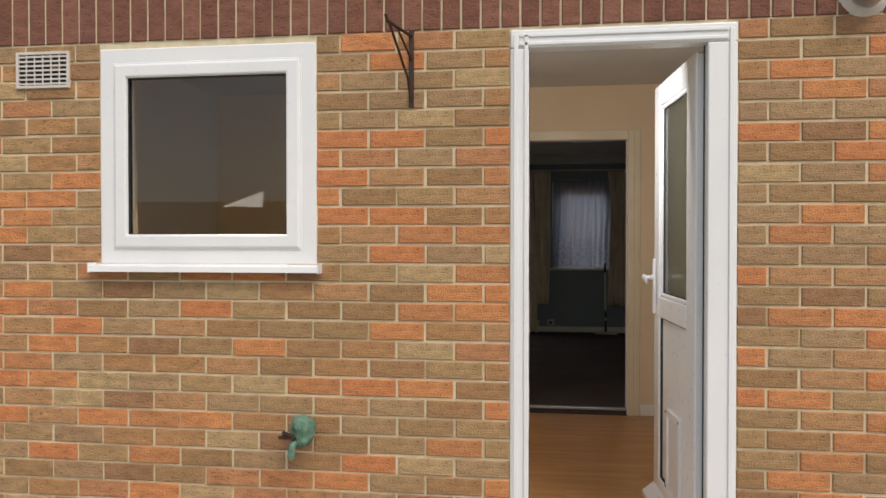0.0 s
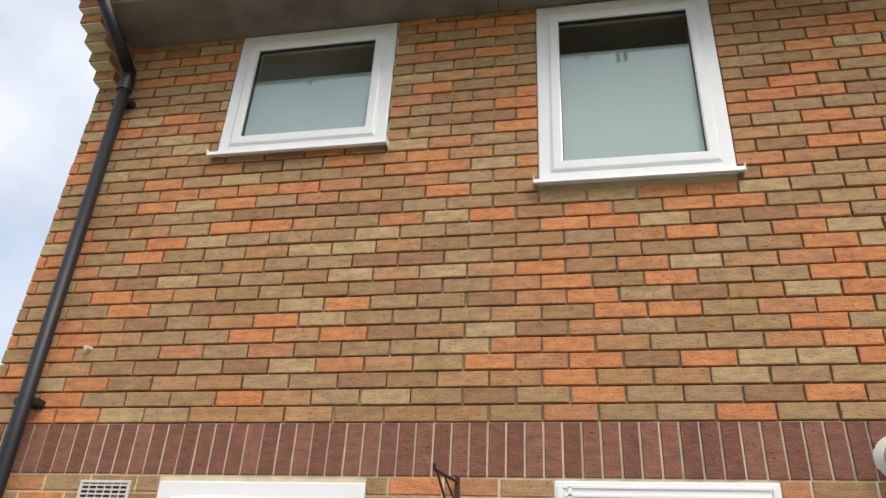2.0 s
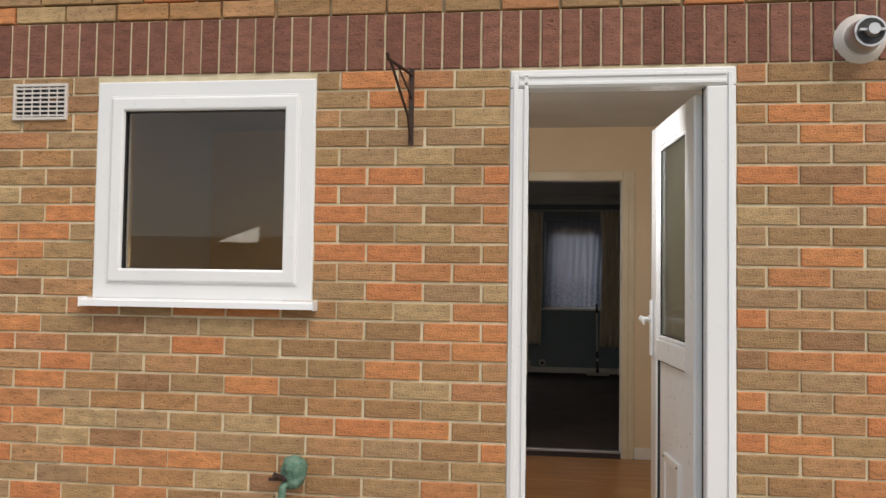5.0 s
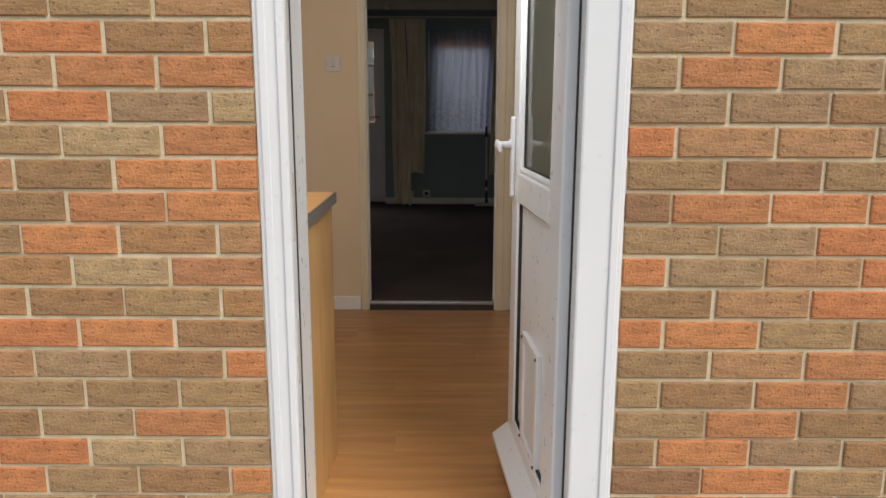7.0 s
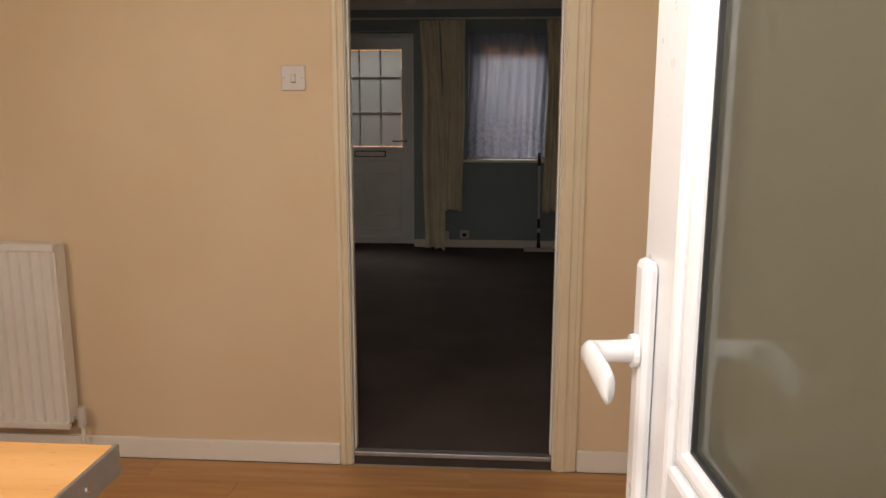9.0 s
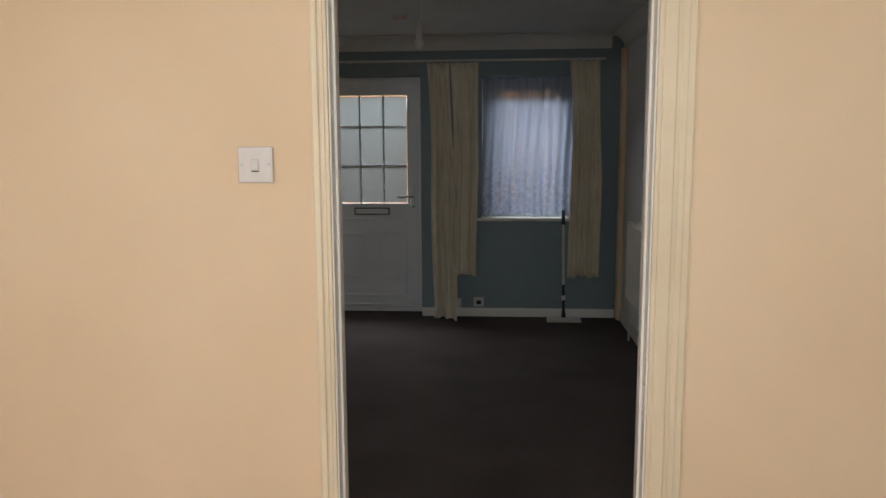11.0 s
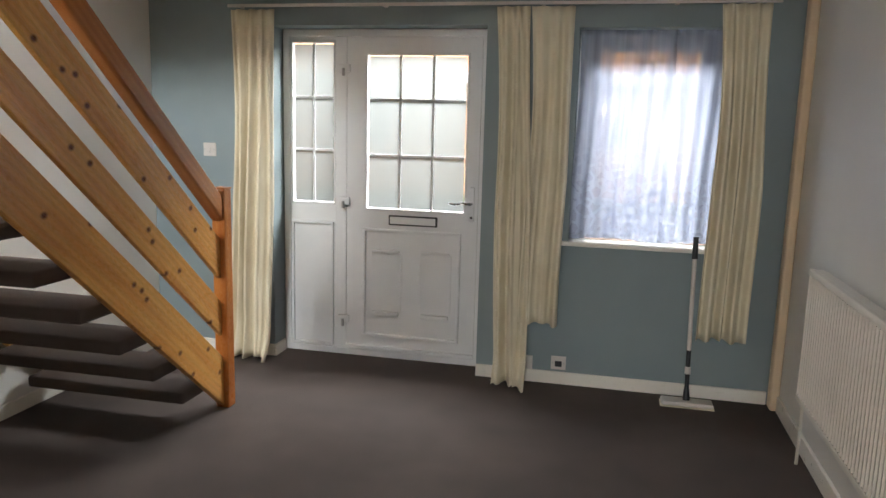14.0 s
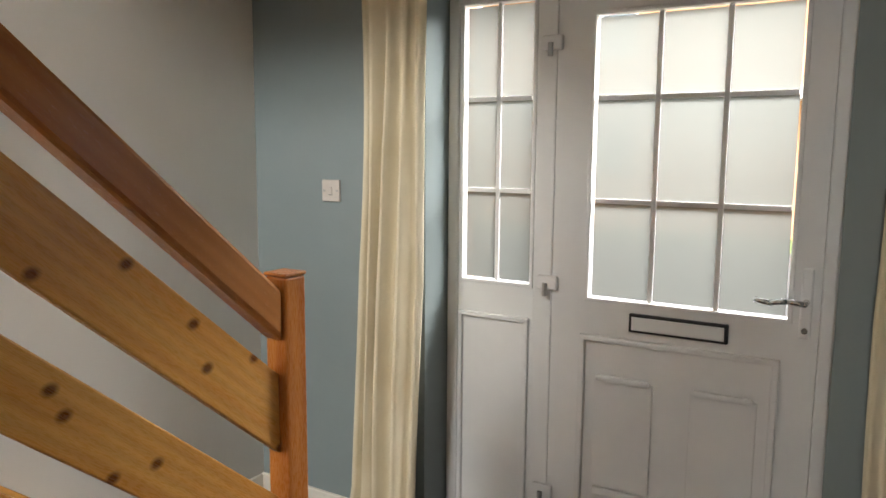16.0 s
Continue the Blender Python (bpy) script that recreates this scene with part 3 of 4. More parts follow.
part("panel", box(B(), -LW + 0.1, -0.1, -0.014, 0.014, 0.11, 0.85), M_UPVC, leaf)
part("panel_seal", ring(B(), -LW + 0.099, -0.099, 0.109, 0.852, 0.006, -0.024, 0.024, 0), M_GASKET, leaf)
part("weather_bar", prism(B(), [(-0.032, 0.0), (-0.085, 0.0), (-0.085, 0.018), (-0.032, 0.06)], -LW, -0.005, 0), M_UPVC, leaf)
part("handle_plate", box(B(), -LW + 0.022, -LW + 0.056, -0.047, -0.032, 0.86, 1.12, 0.008), M_UPVC, leaf)


def loft(path, sizes, seg=14):
    """A flattened bar swept along a path: sizes are half width (level) and half height (upright) at each point."""
    bm = B()
    rings = []
    for k, p in enumerate(path):
        d = (Vector(path[min(k + 1, len(path) - 1)]) - Vector(path[max(k - 1, 0)])).normalized()
        side = d.cross(Vector((0, 0, 1))).normalized()
        up = side.cross(d)
        w, h = sizes[k]
        rings.append([bm.verts.new(Vector(p) + side * w * math.cos(a) + up * h * math.sin(a)) for a in [2 * math.pi * q / seg for q in range(seg)]])
    for a, b in zip(rings[:-1], rings[1:]):
        for q in range(seg):
            bm.faces.new((a[q], a[(q + 1) % seg], b[(q + 1) % seg], b[q]))
    bm.faces.new(rings[0])
    bm.faces.new(list(reversed(rings[-1])))
    bmesh.ops.recalc_face_normals(bm, faces=bm.faces[:])
    return bm


bm = loft([(-LW + 0.039, -0.045, 1.03), (-LW + 0.039, -0.07, 1.03), (-LW + 0.041, -0.085, 1.03), (-LW + 0.05, -0.093, 1.031), (-LW + 0.066, -0.095, 1.034), (-LW + 0.085, -0.094, 1.031), (-LW + 0.104, -0.091, 1.025), (-LW + 0.118, -0.09, 1.022), (-LW + 0.121, -0.09, 1.022)],
          [(0.012, 0.012), (0.0105, 0.0105), (0.0105, 0.011), (0.009, 0.013), (0.007, 0.015), (0.006, 0.016), (0.006, 0.017), (0.0055, 0.016), (0.003, 0.011)])
part("lever_handle", bm, M_UPVC, leaf, smooth=True)
part("rose", rod(B(), (-LW + 0.039, -0.052, 1.03), (-LW + 0.039, -0.047, 1.03), 0.016, 0.017), M_UPVC, leaf)
bm = B()
tube(bm, [(-LW + 0.04, 0.034, 1.03), (-LW + 0.04, 0.085, 1.03), (-LW + 0.1, 0.085, 1.028), (-LW + 0.155, 0.08, 1.03)], 0.011)
part("lever_handle", bm, M_UPVC, leaf, smooth=True)
part("lock_strip", box(B(), -LW - 0.002, -LW + 0.002, -0.01, 0.01, 0.25, 1.7), M_METAL, leaf, "steel lock faceplate")
flap = part("cat_flap", ring(B(), -LW + 0.22, -LW + 0.46, 0.1, 0.46, 0.03, -0.030, -0.0145, 0.004), M_UPVC, leaf, "white cat flap surround")
part("flap", box(B(), -LW + 0.251, -LW + 0.429, -0.022, -0.0145, 0.131, 0.429, 0.003), M_UPVC_IN, flap)
for dx, dz in ((0.232, 0.115), (0.448, 0.115), (0.232, 0.445), (0.448, 0.445)):
    part("screw", rod(B(), (-LW + dx, -0.0335, dz), (-LW + dx, -0.0302, dz), 0.005, seg=8), M_BLACK, flap)
for z in (0.2, 1.0, 1.7):
    part("hinge", rod(B(), (0.012, 0.034, z), (0.012, 0.034, z + 0.1), 0.009), M_UPVC, leaf)
leaf.rotation_euler = (0, 0, radians(-85.8))

# ---- eaves ----
soff = thing("eaves", "weathered grey soffit boards and fascia under a tiled roof edge", "eaves", (0, 0, 0), "structure")
part("soffit", box(B(), -3.05, -0.772, -0.36, 0.008, 4.66, 4.672), M_SOFFIT, soff)
part("soffit", box(B(), -0.766, 0.905, -0.36, 0.008, 4.66, 4.672), M_SOFFIT, soff)
for i in range(23):
    part("soffit_plank", box(B(), 0.91 + i * 0.1, 1.007 + i * 0.1, -0.381, 0.007, 4.655, 4.67, 0.003), M_UPVC, soff, "white plastic neighbouring soffit")
part("fascia", box(B(), -3.05, 0.905, -0.385, -0.361, 4.652, 4.82, 0.003), M_FASCIA, soff)
part("fascia", box(B(), 0.91, 3.2, -0.405, -0.382, 4.65, 4.82, 0.003), M_UPVC, soff)
for vx, vy, r in ((-1.07, -0.17, 0.035), (1.05, -0.2, 0.035)):
    part("soffit_vent", rod(B(), (vx, vy, 4.651), (vx, vy, 4.6595), r), M_SOFFIT, soff, "round soffit vent")
    part("vent_core", rod(B(), (vx, vy, 4.648), (vx, vy, 4.6505), r * 0.7), M_BLACK, soff)
# gutter: half-round trough
bm = B()
prof = [(-0.44 + 0.056 * math.cos(a), 4.79 + 0.056 * math.sin(a)) for a in [math.pi + i * math.pi / 12 for i in range(13)]]
prof += [(-0.44 + 0.051 * math.cos(a), 4.79 + 0.051 * math.sin(a)) for a in [2 * math.pi - i * math.pi / 12 for i in range(13)]]
gut = thing("gutter", "black half-round plastic gutter with downpipe", "gutter", (0, 0, 0))
part("trough", prism(bm, prof, -3.22, 3.2, 0), M_BLACK, gut, smooth=False)
part("stop_end", rod(B(), (-3.235, -0.44, 4.785), (-3.22, -0.44, 4.785), 0.06), M_BLACK, gut)
for x in (-2.9, -2.1, -1.2, -0.3, 0.4, 1.4, 2.4):
    part("bracket", box(B(), x, x + 0.025, -0.5, -0.386, 4.725, 4.80, 0.004), M_BLACK, gut)
part("outlet", rod(B(), (-2.965, -0.44, 4.66), (-2.965, -0.44, 4.76), 0.045), M_BLACK, gut)
for x in (-0.1, -0.055):
    part("clip_tube", rod(B(), (x, -0.452, 4.655), (x, -0.47, 4.745), 0.014, seg=14), M_PLASTIC, gut, "short grey tube clipped under the gutter")
    # Black disc stands for the shade inside the hollow tube.
    part("bore_shade", rod(B(), (x, -0.4515, 4.6525), (x, -0.452, 4.6548), 0.009, seg=12), M_GASKET, gut)
pipe = thing("downpipe", "black round plastic downpipe on the brick wall", "downpipe", (0, 0, 0))
part("swan_neck", tube(B(), [(-2.965, -0.44, 4.68), (-2.965, -0.44, 4.6), (-2.955, -0.075, 4.38), (-2.955, -0.075, 4.27)], 0.036, 16), M_BLACK, pipe, smooth=True)
part("pipe", rod(B(), (-2.955, -0.075, 4.33), (-2.9, -0.075, -0.1), 0.034), M_BLACK, pipe, smooth=True)
part("socket", rod(B(), (-2.955, -0.075, 4.24), (-2.955, -0.075, 4.32), 0.041), M_BLACK, pipe)
for z, cx in ((4.2, -2.968), (2.4, -2.94), (0.6, -2.911)):
    part("clip", box(B(), cx - 0.06, cx + 0.06, -0.06, -0.001, z - 0.03, z), M_BLACK, pipe)
# roof
roof = thing("roof", "dark interlocking roof tiles above the gutter", "roof", (0, 0, 0), "structure")
part("slope", prism(B(), [(-0.4, 4.83), (3.8, 7.0), (7.9, 4.83), (7.9, 4.76), (3.8, 6.9), (-0.4, 4.76)], -3.3, 3.2, 0), M_TILE, roof)
bm = B()
for i in range(22):
    x = -3.22 + i * 0.295
    hump = [(x + 0.095 - 0.085 * math.cos(q), 4.815 + 0.05 * math.sin(q)) for q in [k * math.pi / 10 for k in range(11)]]
    prism(bm, hump + [(x + 0.285, 4.815), (x + 0.285, 4.795), (x + 0.01, 4.795)], -0.47, -0.1, 1)
part("tile_row", bm, M_TILE, roof)

# ---- small things on the garden wall ----
vent = thing("air_brick", "plastic louvred air vent set in the brick wall", "vent", (0, 0, 0))
part("vent_back", box(B(), -2.573, -2.337, -0.002, 0.03, 1.893, 2.04), M_BLACK, vent)
part("vent_frame", ring(B(), -2.575, -2.335, 1.891, 2.042, 0.012, -0.012, 0.02, 0.002), M_PLASTIC, vent)
for i in range(7):
    z = 1.907 + i * 0.0185
    part("slat", box(B(), -2.563, -2.347, -0.009, 0.004, z, z + 0.007), M_PLASTIC, vent)
for i in range(5):
    x = -2.53 + i * 0.037
    part("bar", box(B(), x, x + 0.006, -0.0105, -0.0092, 1.903, 2.03), M_PLASTIC, vent)
br = thing("basket_bracket", "rusty black iron hanging basket bracket on the wall", "bracket", (0, 0, 0))
part("back_bar", box(B(), -0.915, -0.895, -0.008, -0.001, 1.775, 2.075, 0.002), M_RUST, br)
part("arm", tube(B(), [(-0.905, -0.01, 2.05), (-0.955, -0.22, 2.05), (-0.957, -0.235, 2.07)], 0.006), M_RUST, br)
part("brace", tube(B(), [(-0.905, -0.01, 1.80), (-0.91, -0.06, 1.88), (-0.95, -0.2, 2.045)], 0.005), M_RUST, br)
part("strut", tube(B(), [(-0.905, -0.01, 1.96), (-0.935, -0.12, 2.045)], 0.004), M_RUST, br)
tapo = thing("outdoor_tap", "old green verdigris garden tap with insulating wrap", "tap", (0, 0, 0))
part("wall_plate", rod(B(), (-1.325, -0.012, 0.53), (-1.325, -0.001, 0.53), 0.035), M_VERDI, tapo)
bm = B()
bmesh.ops.create_icosphere(bm, subdivisions=3, radius=0.06, matrix=Matrix.Translation((-1.325, -0.07, 0.525)) @ Matrix.Diagonal((0.85, 0.8, 1.1, 1)))
for v in bm.verts:
    v.co += v.normal * 0.016 * noise.noise(v.co * 30)
part("body", bm, M_VERDI, tapo)
part("spout", tube(B(), [(-1.335, -0.08, 0.5), (-1.35, -0.115, 0.475), (-1.352, -0.12, 0.43)], 0.014), M_VERDI, tapo)
part("tap_handle", box(B(), -1.405, -1.335, -0.12, -0.106, 0.5, 0.512, 0.004), M_RUST, tapo)
part("spindle", rod(B(), (-1.345, -0.1, 0.505), (-1.375, -0.14, 0.53), 0.009), M_RUST, tapo)
fl = thing("boiler_flue", "round galvanised boiler flue terminal on the wall", "flue", (0, 0, 0))
part("collar", rod(B(), (0.735, -0.02, 2.15), (0.735, 0.0, 2.15), 0.07, 0.092, 32), M_PLASTIC, fl, smooth=False)
part("terminal", rod(B(), (0.735, -0.09, 2.15), (0.735, -0.02, 2.15), 0.055, 0.062, 32), M_STEEL, fl)
# Flat black disc draws the dark inside of the solid terminal.
part("throat_shade", rod(B(), (0.735, -0.094, 2.15), (0.735, -0.0905, 2.15), 0.046, seg=32), M_BLACK, fl)
part("core", rod(B(), (0.735, -0.12, 2.15), (0.735, -0.0945, 2.15), 0.02, 0.026, 20), M_STEEL, fl)
part("guard", box(B(), 0.69, 0.78, -0.112, -0.1, 2.146, 2.154), M_STEEL, fl)
solid("wall_plug", rod(B(), (-2.731, -0.035, 2.655), (-2.731, 0.005, 2.662), 0.012, 0.012, 10), M_PLASTIC, "stub of a white pipe in the brickwork", "pipe stub")

# ---- kitchen ----
base = thing("base_cabinet", "beech-effect kitchen base cabinet under the worktop", "cabinet", (0, 0, 0), group="kitchen base cabinets")
part("end_panel", box(B(), -0.505, -0.487, 0.285, 0.83, FK, 0.88, 0.001), M_BEECH, base)
part("carcass", box(B(), -1.1, -0.506, 0.285, 0.81, F + 0.1, 0.88), M_BEECH, base)
part("cabinet_door", box(B(), -1.095, -0.51, 0.811, 0.829, F + 0.13, 0.86, 0.003), M_BEECH, base)
part("plinth", box(B(), -1.1, -0.506, 0.75, 0.765, FK, F + 0.098), M_BEECH, base)
wt = thing("worktop", "beech-effect worktop with a metal end strip", "worktop", (0, 0, 0))
part("top", box(B(), -2.7, -0.478, 0.282, 0.855, 0.881, 0.919, 0.004), M_TOP, wt)
part("end_strip", box(B(), -0.478, -0.473, 0.285, 0.853, 0.882, 0.9205, 0.001), M_METAL, wt, "grey metal edging strip")
for y in (0.36, 0.58, 0.78):
    part("screw", rod(B(), (-0.4735, y, 0.9), (-0.4715, y, 0.9), 0.004, seg=8), M_CHROME, wt)
base2 = copy_thing(base, pose(-0.62, 0, 0))
base3 = copy_thing(base, pose(-1.24, 0, 0))


def radiator(name, u0, u1, z0, z1, depth, place, label, ribs, base=F):
    """Built along x facing -y, then set in place."""
    r = thing(name, label, "radiator")
    L = u1 - u0
    bm = B()
    n = ribs
    pitch = L / n
    prof = [(0, 0)]
    for i in range(n):
        a = i * pitch
        prof += [(a + pitch * 0.2, 0), (a + pitch * 0.34, -0.012), (a + pitch * 0.66, -0.012), (a + pitch * 0.8, 0)]
    prof += [(L, 0), (L, 0.012), (0, 0.012)]
    prism(bm, prof, z0 + 0.03, z1 - 0.03, 2)
    part("front_panel", bm, M_RADI, r)
    part("top_edge", box(B(), 0, L, -0.013, 0.014, z1 - 0.03, z1 - 0.001, 0.006), M_RADI, r)
    part("bottom_edge", box(B(), 0, L, -0.013, 0.014, z0, z0 + 0.03, 0.006), M_RADI, r)
    part("back_panel", box(B(), 0.01, L - 0.01, depth - 0.02, depth - 0.008, z0 + 0.01, z1 - 0.01), M_RADI, r)
    part("top_grille", box(B(), 0.004, L - 0.004, 0.015, depth - 0.022, z1 - 0.012, z1 - 0.004), M_RADI, r)
    for x in (0.0, L - 0.008):
        part("side_panel", box(B(), x, x + 0.008, 0.015, depth - 0.022, z0 + 0.02, z1 - 0.013), M_RADI, r)
    for x, s in ((0, -1), (L, 1)):
        v = part("valve", rod(B(), (x + s * 0.03, 0.03, z0 + 0.0), (x + s * 0.03, 0.03, z0 + 0.075), 0.016), M_PLASTIC, r)
        part("tail", rod(B(), (x, 0.03, z0 + 0.03), (x + s * 0.03, 0.03, z0 + 0.03), 0.009), M_CHROME, r)
        part("pipe", rod(B(), (x + s * 0.03, 0.03, base), (x + s * 0.03, 0.03, z0), 0.0075), M_GLOSS, r)
    r.matrix_world = place
    return r


radiator("radiator", 0, 0.9, 0.13, 0.845, 0.085, pose(-2.52, 2.6, 0), "white corrugated panel radiator on the cream wall", 22, FK)
radiator("radiator", 0, 1.37, 0.35, 0.945, 0.07, pose(0.805, 6.42, 0, 0, 0, -90), "white corrugated panel radiator on the grey wall", 40)


def plate(name, x0, x1, z0, z1, y, label, kind="switch"):
    s = thing(name, label, "switch" if kind != "socket" else "socket", (0, 0, 0))
    part("faceplate", box(B(), x0, x1, y - 0.01, y, z0, z1, 0.003), M_PLASTIC, s)
    cx, cz = (x0 + x1) / 2, (z0 + z1) / 2
    if kind == "switch":
        part("rocker", box(B(), cx - 0.009, cx + 0.009, y - 0.0145, y - 0.0102, cz - 0.014, cz + 0.014, 0.002), M_PLASTIC, s)
        # Solid black strip draws the shade in the gap below the rocker.
        part("rocker_shade", box(B(), cx - 0.009, cx + 0.009, y - 0.0115, y - 0.0101, cz - 0.0165, cz - 0.0145), M_GASKET, s)
    elif kind == "socket":
        part("outlet", box(B(), cx - 0.02, cx + 0.02, y - 0.0125, y - 0.0102, cz - 0.022, cz + 0.012, 0.001), M_BLACK, s)
    for dx in (-0.032, 0.032):
        part("screw", rod(B(), (cx + dx, y - 0.0118, cz), (cx + dx, y - 0.0101, cz), 0.004, seg=10), M_METAL, s)
    return s


plate("light_switch", -0.781, -0.695, 1.391, 1.478, 2.689, "white square light switch on the cream wall")
plate("light_switch", -2.575, -2.49, 1.285, 1.368, FRONT - 0.001, "white square light switch on the blue wall")
plate("aerial_socket", -0.352, -0.265, 0.115, 0.195, FRONT - 0.001, "white wall socket with a black outlet", "socket")
plate("blank_plate", -0.52, -0.46, 0.1, 0.185, FRONT - 0.001, "white blank wall plate", "blank")

# ---- front door with side light ----
fd = thing("door_2", "white plastic front door with side light of square frosted panes", "door", (0, 0, 0), "structure")
Y = 7.372
part("outer_frame", ring(B(), -2.108, -0.802, F + 0.001, 2.073, 0.045, Y, Y + 0.07), M_UPVC_IN, fd)
part("mullion", box(B(), -1.755, -1.685, Y - 0.002, Y + 0.07, F + 0.046, 2.028, 0.004), M_UPVC_IN, fd)


def lights(x0, x1, z0, z1, cols, rows, y, parent, cut):
    """A grid of panes; cut: the heights of the bars as shares."""
    part("pane_bead", ring(B(), x0 - 0.014, x1 + 0.014, z0 - 0.014, z1 + 0.014, 0.014, y - 0.008, y + 0.03, 0.003), M_UPVC_IN, parent)
    for i in range(1, cols):
        x = x0 + (x1 - x0) * i / cols
        part("glazing_bar", box(B(), x - 0.008, x + 0.008, y + 0.004, y + 0.024, z0, z1, 0.002), M_UPVC_IN, parent)
    for j in range(1, rows):
        z = z0 + (z1 - z0) * cut[j]
        for i in range(cols):
            a, b = x0 + (x1 - x0) * i / cols + 0.0085, x0 + (x1 - x0) * (i + 1) / cols - 0.0085
            part("glazing_bar", box(B(), a, b, y + 0.0045, y + 0.0235, z - 0.008, z + 0.008, 0.002), M_UPVC_IN, parent)
    for i in range(cols):
        for j in range(rows):
            a, b = x0 + (x1 - x0) * i / cols + 0.007, x0 + (x1 - x0) * (i + 1) / cols - 0.007
            c, d = z0 + (z1 - z0) * cut[j] + 0.007, z0 + (z1 - z0) * cut[j + 1] - 0.007
            p = part("pane", box(B(), a, b, y + 0.011, y + 0.016, c, d), M_FROST, parent)
            p.visible_shadow = False


side = part("side_light", walled(B(), -2.062, -1.756, Y + 0.006, Y + 0.06, F + 0.047, 2.027, [(-2.057, -1.759, 1.0, 2.005)]), M_UPVC_IN, fd)
lights(-2.043, -1.773, 1.014, 1.991, 2, 3, Y + 0.008, side, (0, 0.335, 0.665, 1))
part("side_panel_bead", ring(B(), -2.055, -1.77, 0.08, 0.89, 0.016, Y - 0.01, Y + 0.0055, 0.003), M_UPVC_IN, side)
lf = part("leaf", walled(B(), -1.684, -0.848, Y + 0.002, Y + 0.06, F + 0.05, 2.026, [(-1.566, -0.92, 0.978, 1.934)]), M_UPVC_IN, fd)
lights(-1.552, -0.934, 0.992, 1.92, 3, 3, Y + 0.004, lf, (0, 0.352, 0.715, 1))
part("lower_panel_bead", ring(B(), -1.575, -0.945, 0.165, 0.865, 0.02, Y - 0.016, Y + 0.0015, 0.005), M_UPVC_IN, lf)
for cx in (-1.42, -1.1):
    for z0, z1 in ((0.34, 0.72),):
        part("raised_panel", box(B(), cx - 0.1, cx + 0.1, Y - 0.006, Y + 0.0015, z0, z1, 0.003), M_UPVC_IN, lf)
        part("panel_moulding", box(B(), cx - 0.09, cx + 0.09, Y - 0.028, Y - 0.0062, z1 - 0.005, z1 + 0.014, 0.006), M_UPVC_IN, lf)
        part("panel_moulding", box(B(), cx - 0.09, cx + 0.09, Y - 0.028, Y - 0.0062, z0 - 0.03, z0 - 0.002, 0.006), M_UPVC_IN, lf)
part("drip_rail", box(B(), -1.684, -0.848, Y - 0.022, Y + 0.0015, F + 0.052, F + 0.075, 0.005), M_UPVC_IN, lf)
lb = part("letter_plate", box(B(), -1.405, -1.095, Y - 0.014, Y + 0.0015, 0.893, 0.955, 0.003), M_BLACK, lf, "letter plate edged in black")
part("letter_flap", box(B(), -1.395, -1.105, Y - 0.019, Y - 0.0145, 0.902, 0.946, 0.002), M_UPVC_IN, lb)
part("handle_plate", box(B(), -0.9, -0.868, Y - 0.012, Y + 0.0015, 0.94, 1.15, 0.006), M_UPVC_IN, lf)
part("lever_handle", tube(B(), [(-0.884, Y - 0.01, 1.05), (-0.886, Y - 0.055, 1.05), (-0.93, Y - 0.057, 1.056), (-0.98, Y - 0.055, 1.046), (-1.02, Y - 0.05, 1.052)], 0.0095), M_CHROME, lf, "silver lever handle", smooth=True)
part("cylinder", rod(B(), (-0.884, Y - 0.018, 0.965), (-0.884, Y - 0.012, 0.965), 0.009), M_CHROME, lf)
for z in (0.27, 1.03, 1.84):
    h = part("hinge", box(B(), -1.735, -1.66, Y - 0.022, Y - 0.0025, z - 0.025, z + 0.025, 0.006), M_UPVC_IN, fd)
    part("hinge_pin", rod(B(), (-1.70, Y - 0.028, z - 0.045), (-1.70, Y - 0.028, z + 0.0), 0.009), M_METAL, h)

# ---- street window ----
wf = thing("window_4", "white plastic street window behind a net curtain", "window", (0, 0, 0), "structure")
part("window_frame", ring(B(), -0.289, 0.484, 0.88, 2.059, 0.06, Y + 0.01, Y + 0.08), M_UPVC_IN, wf)
part("sash", ring(B(), -0.228, 0.423, 0.941, 1.998, 0.05, Y, Y + 0.06, 0.006), M_UPVC_IN, wf)
p = part("pane", box(B(), -0.178, 0.373, Y + 0.03, Y + 0.034, 0.991, 1.948), M_GLASS_TINT, wf)
p.visible_shadow = False
part("window_sill", box(B(), -0.33, 0.525, FRONT - 0.03, FRONT - 0.0005, 0.855, 0.88, 0.006), M_GLOSS, wf, "white gloss window board")
part("sill_board", box(B(), -0.289, 0.484, FRONT, Y + 0.009, 0.861, 0.88), M_GLOSS, wf)


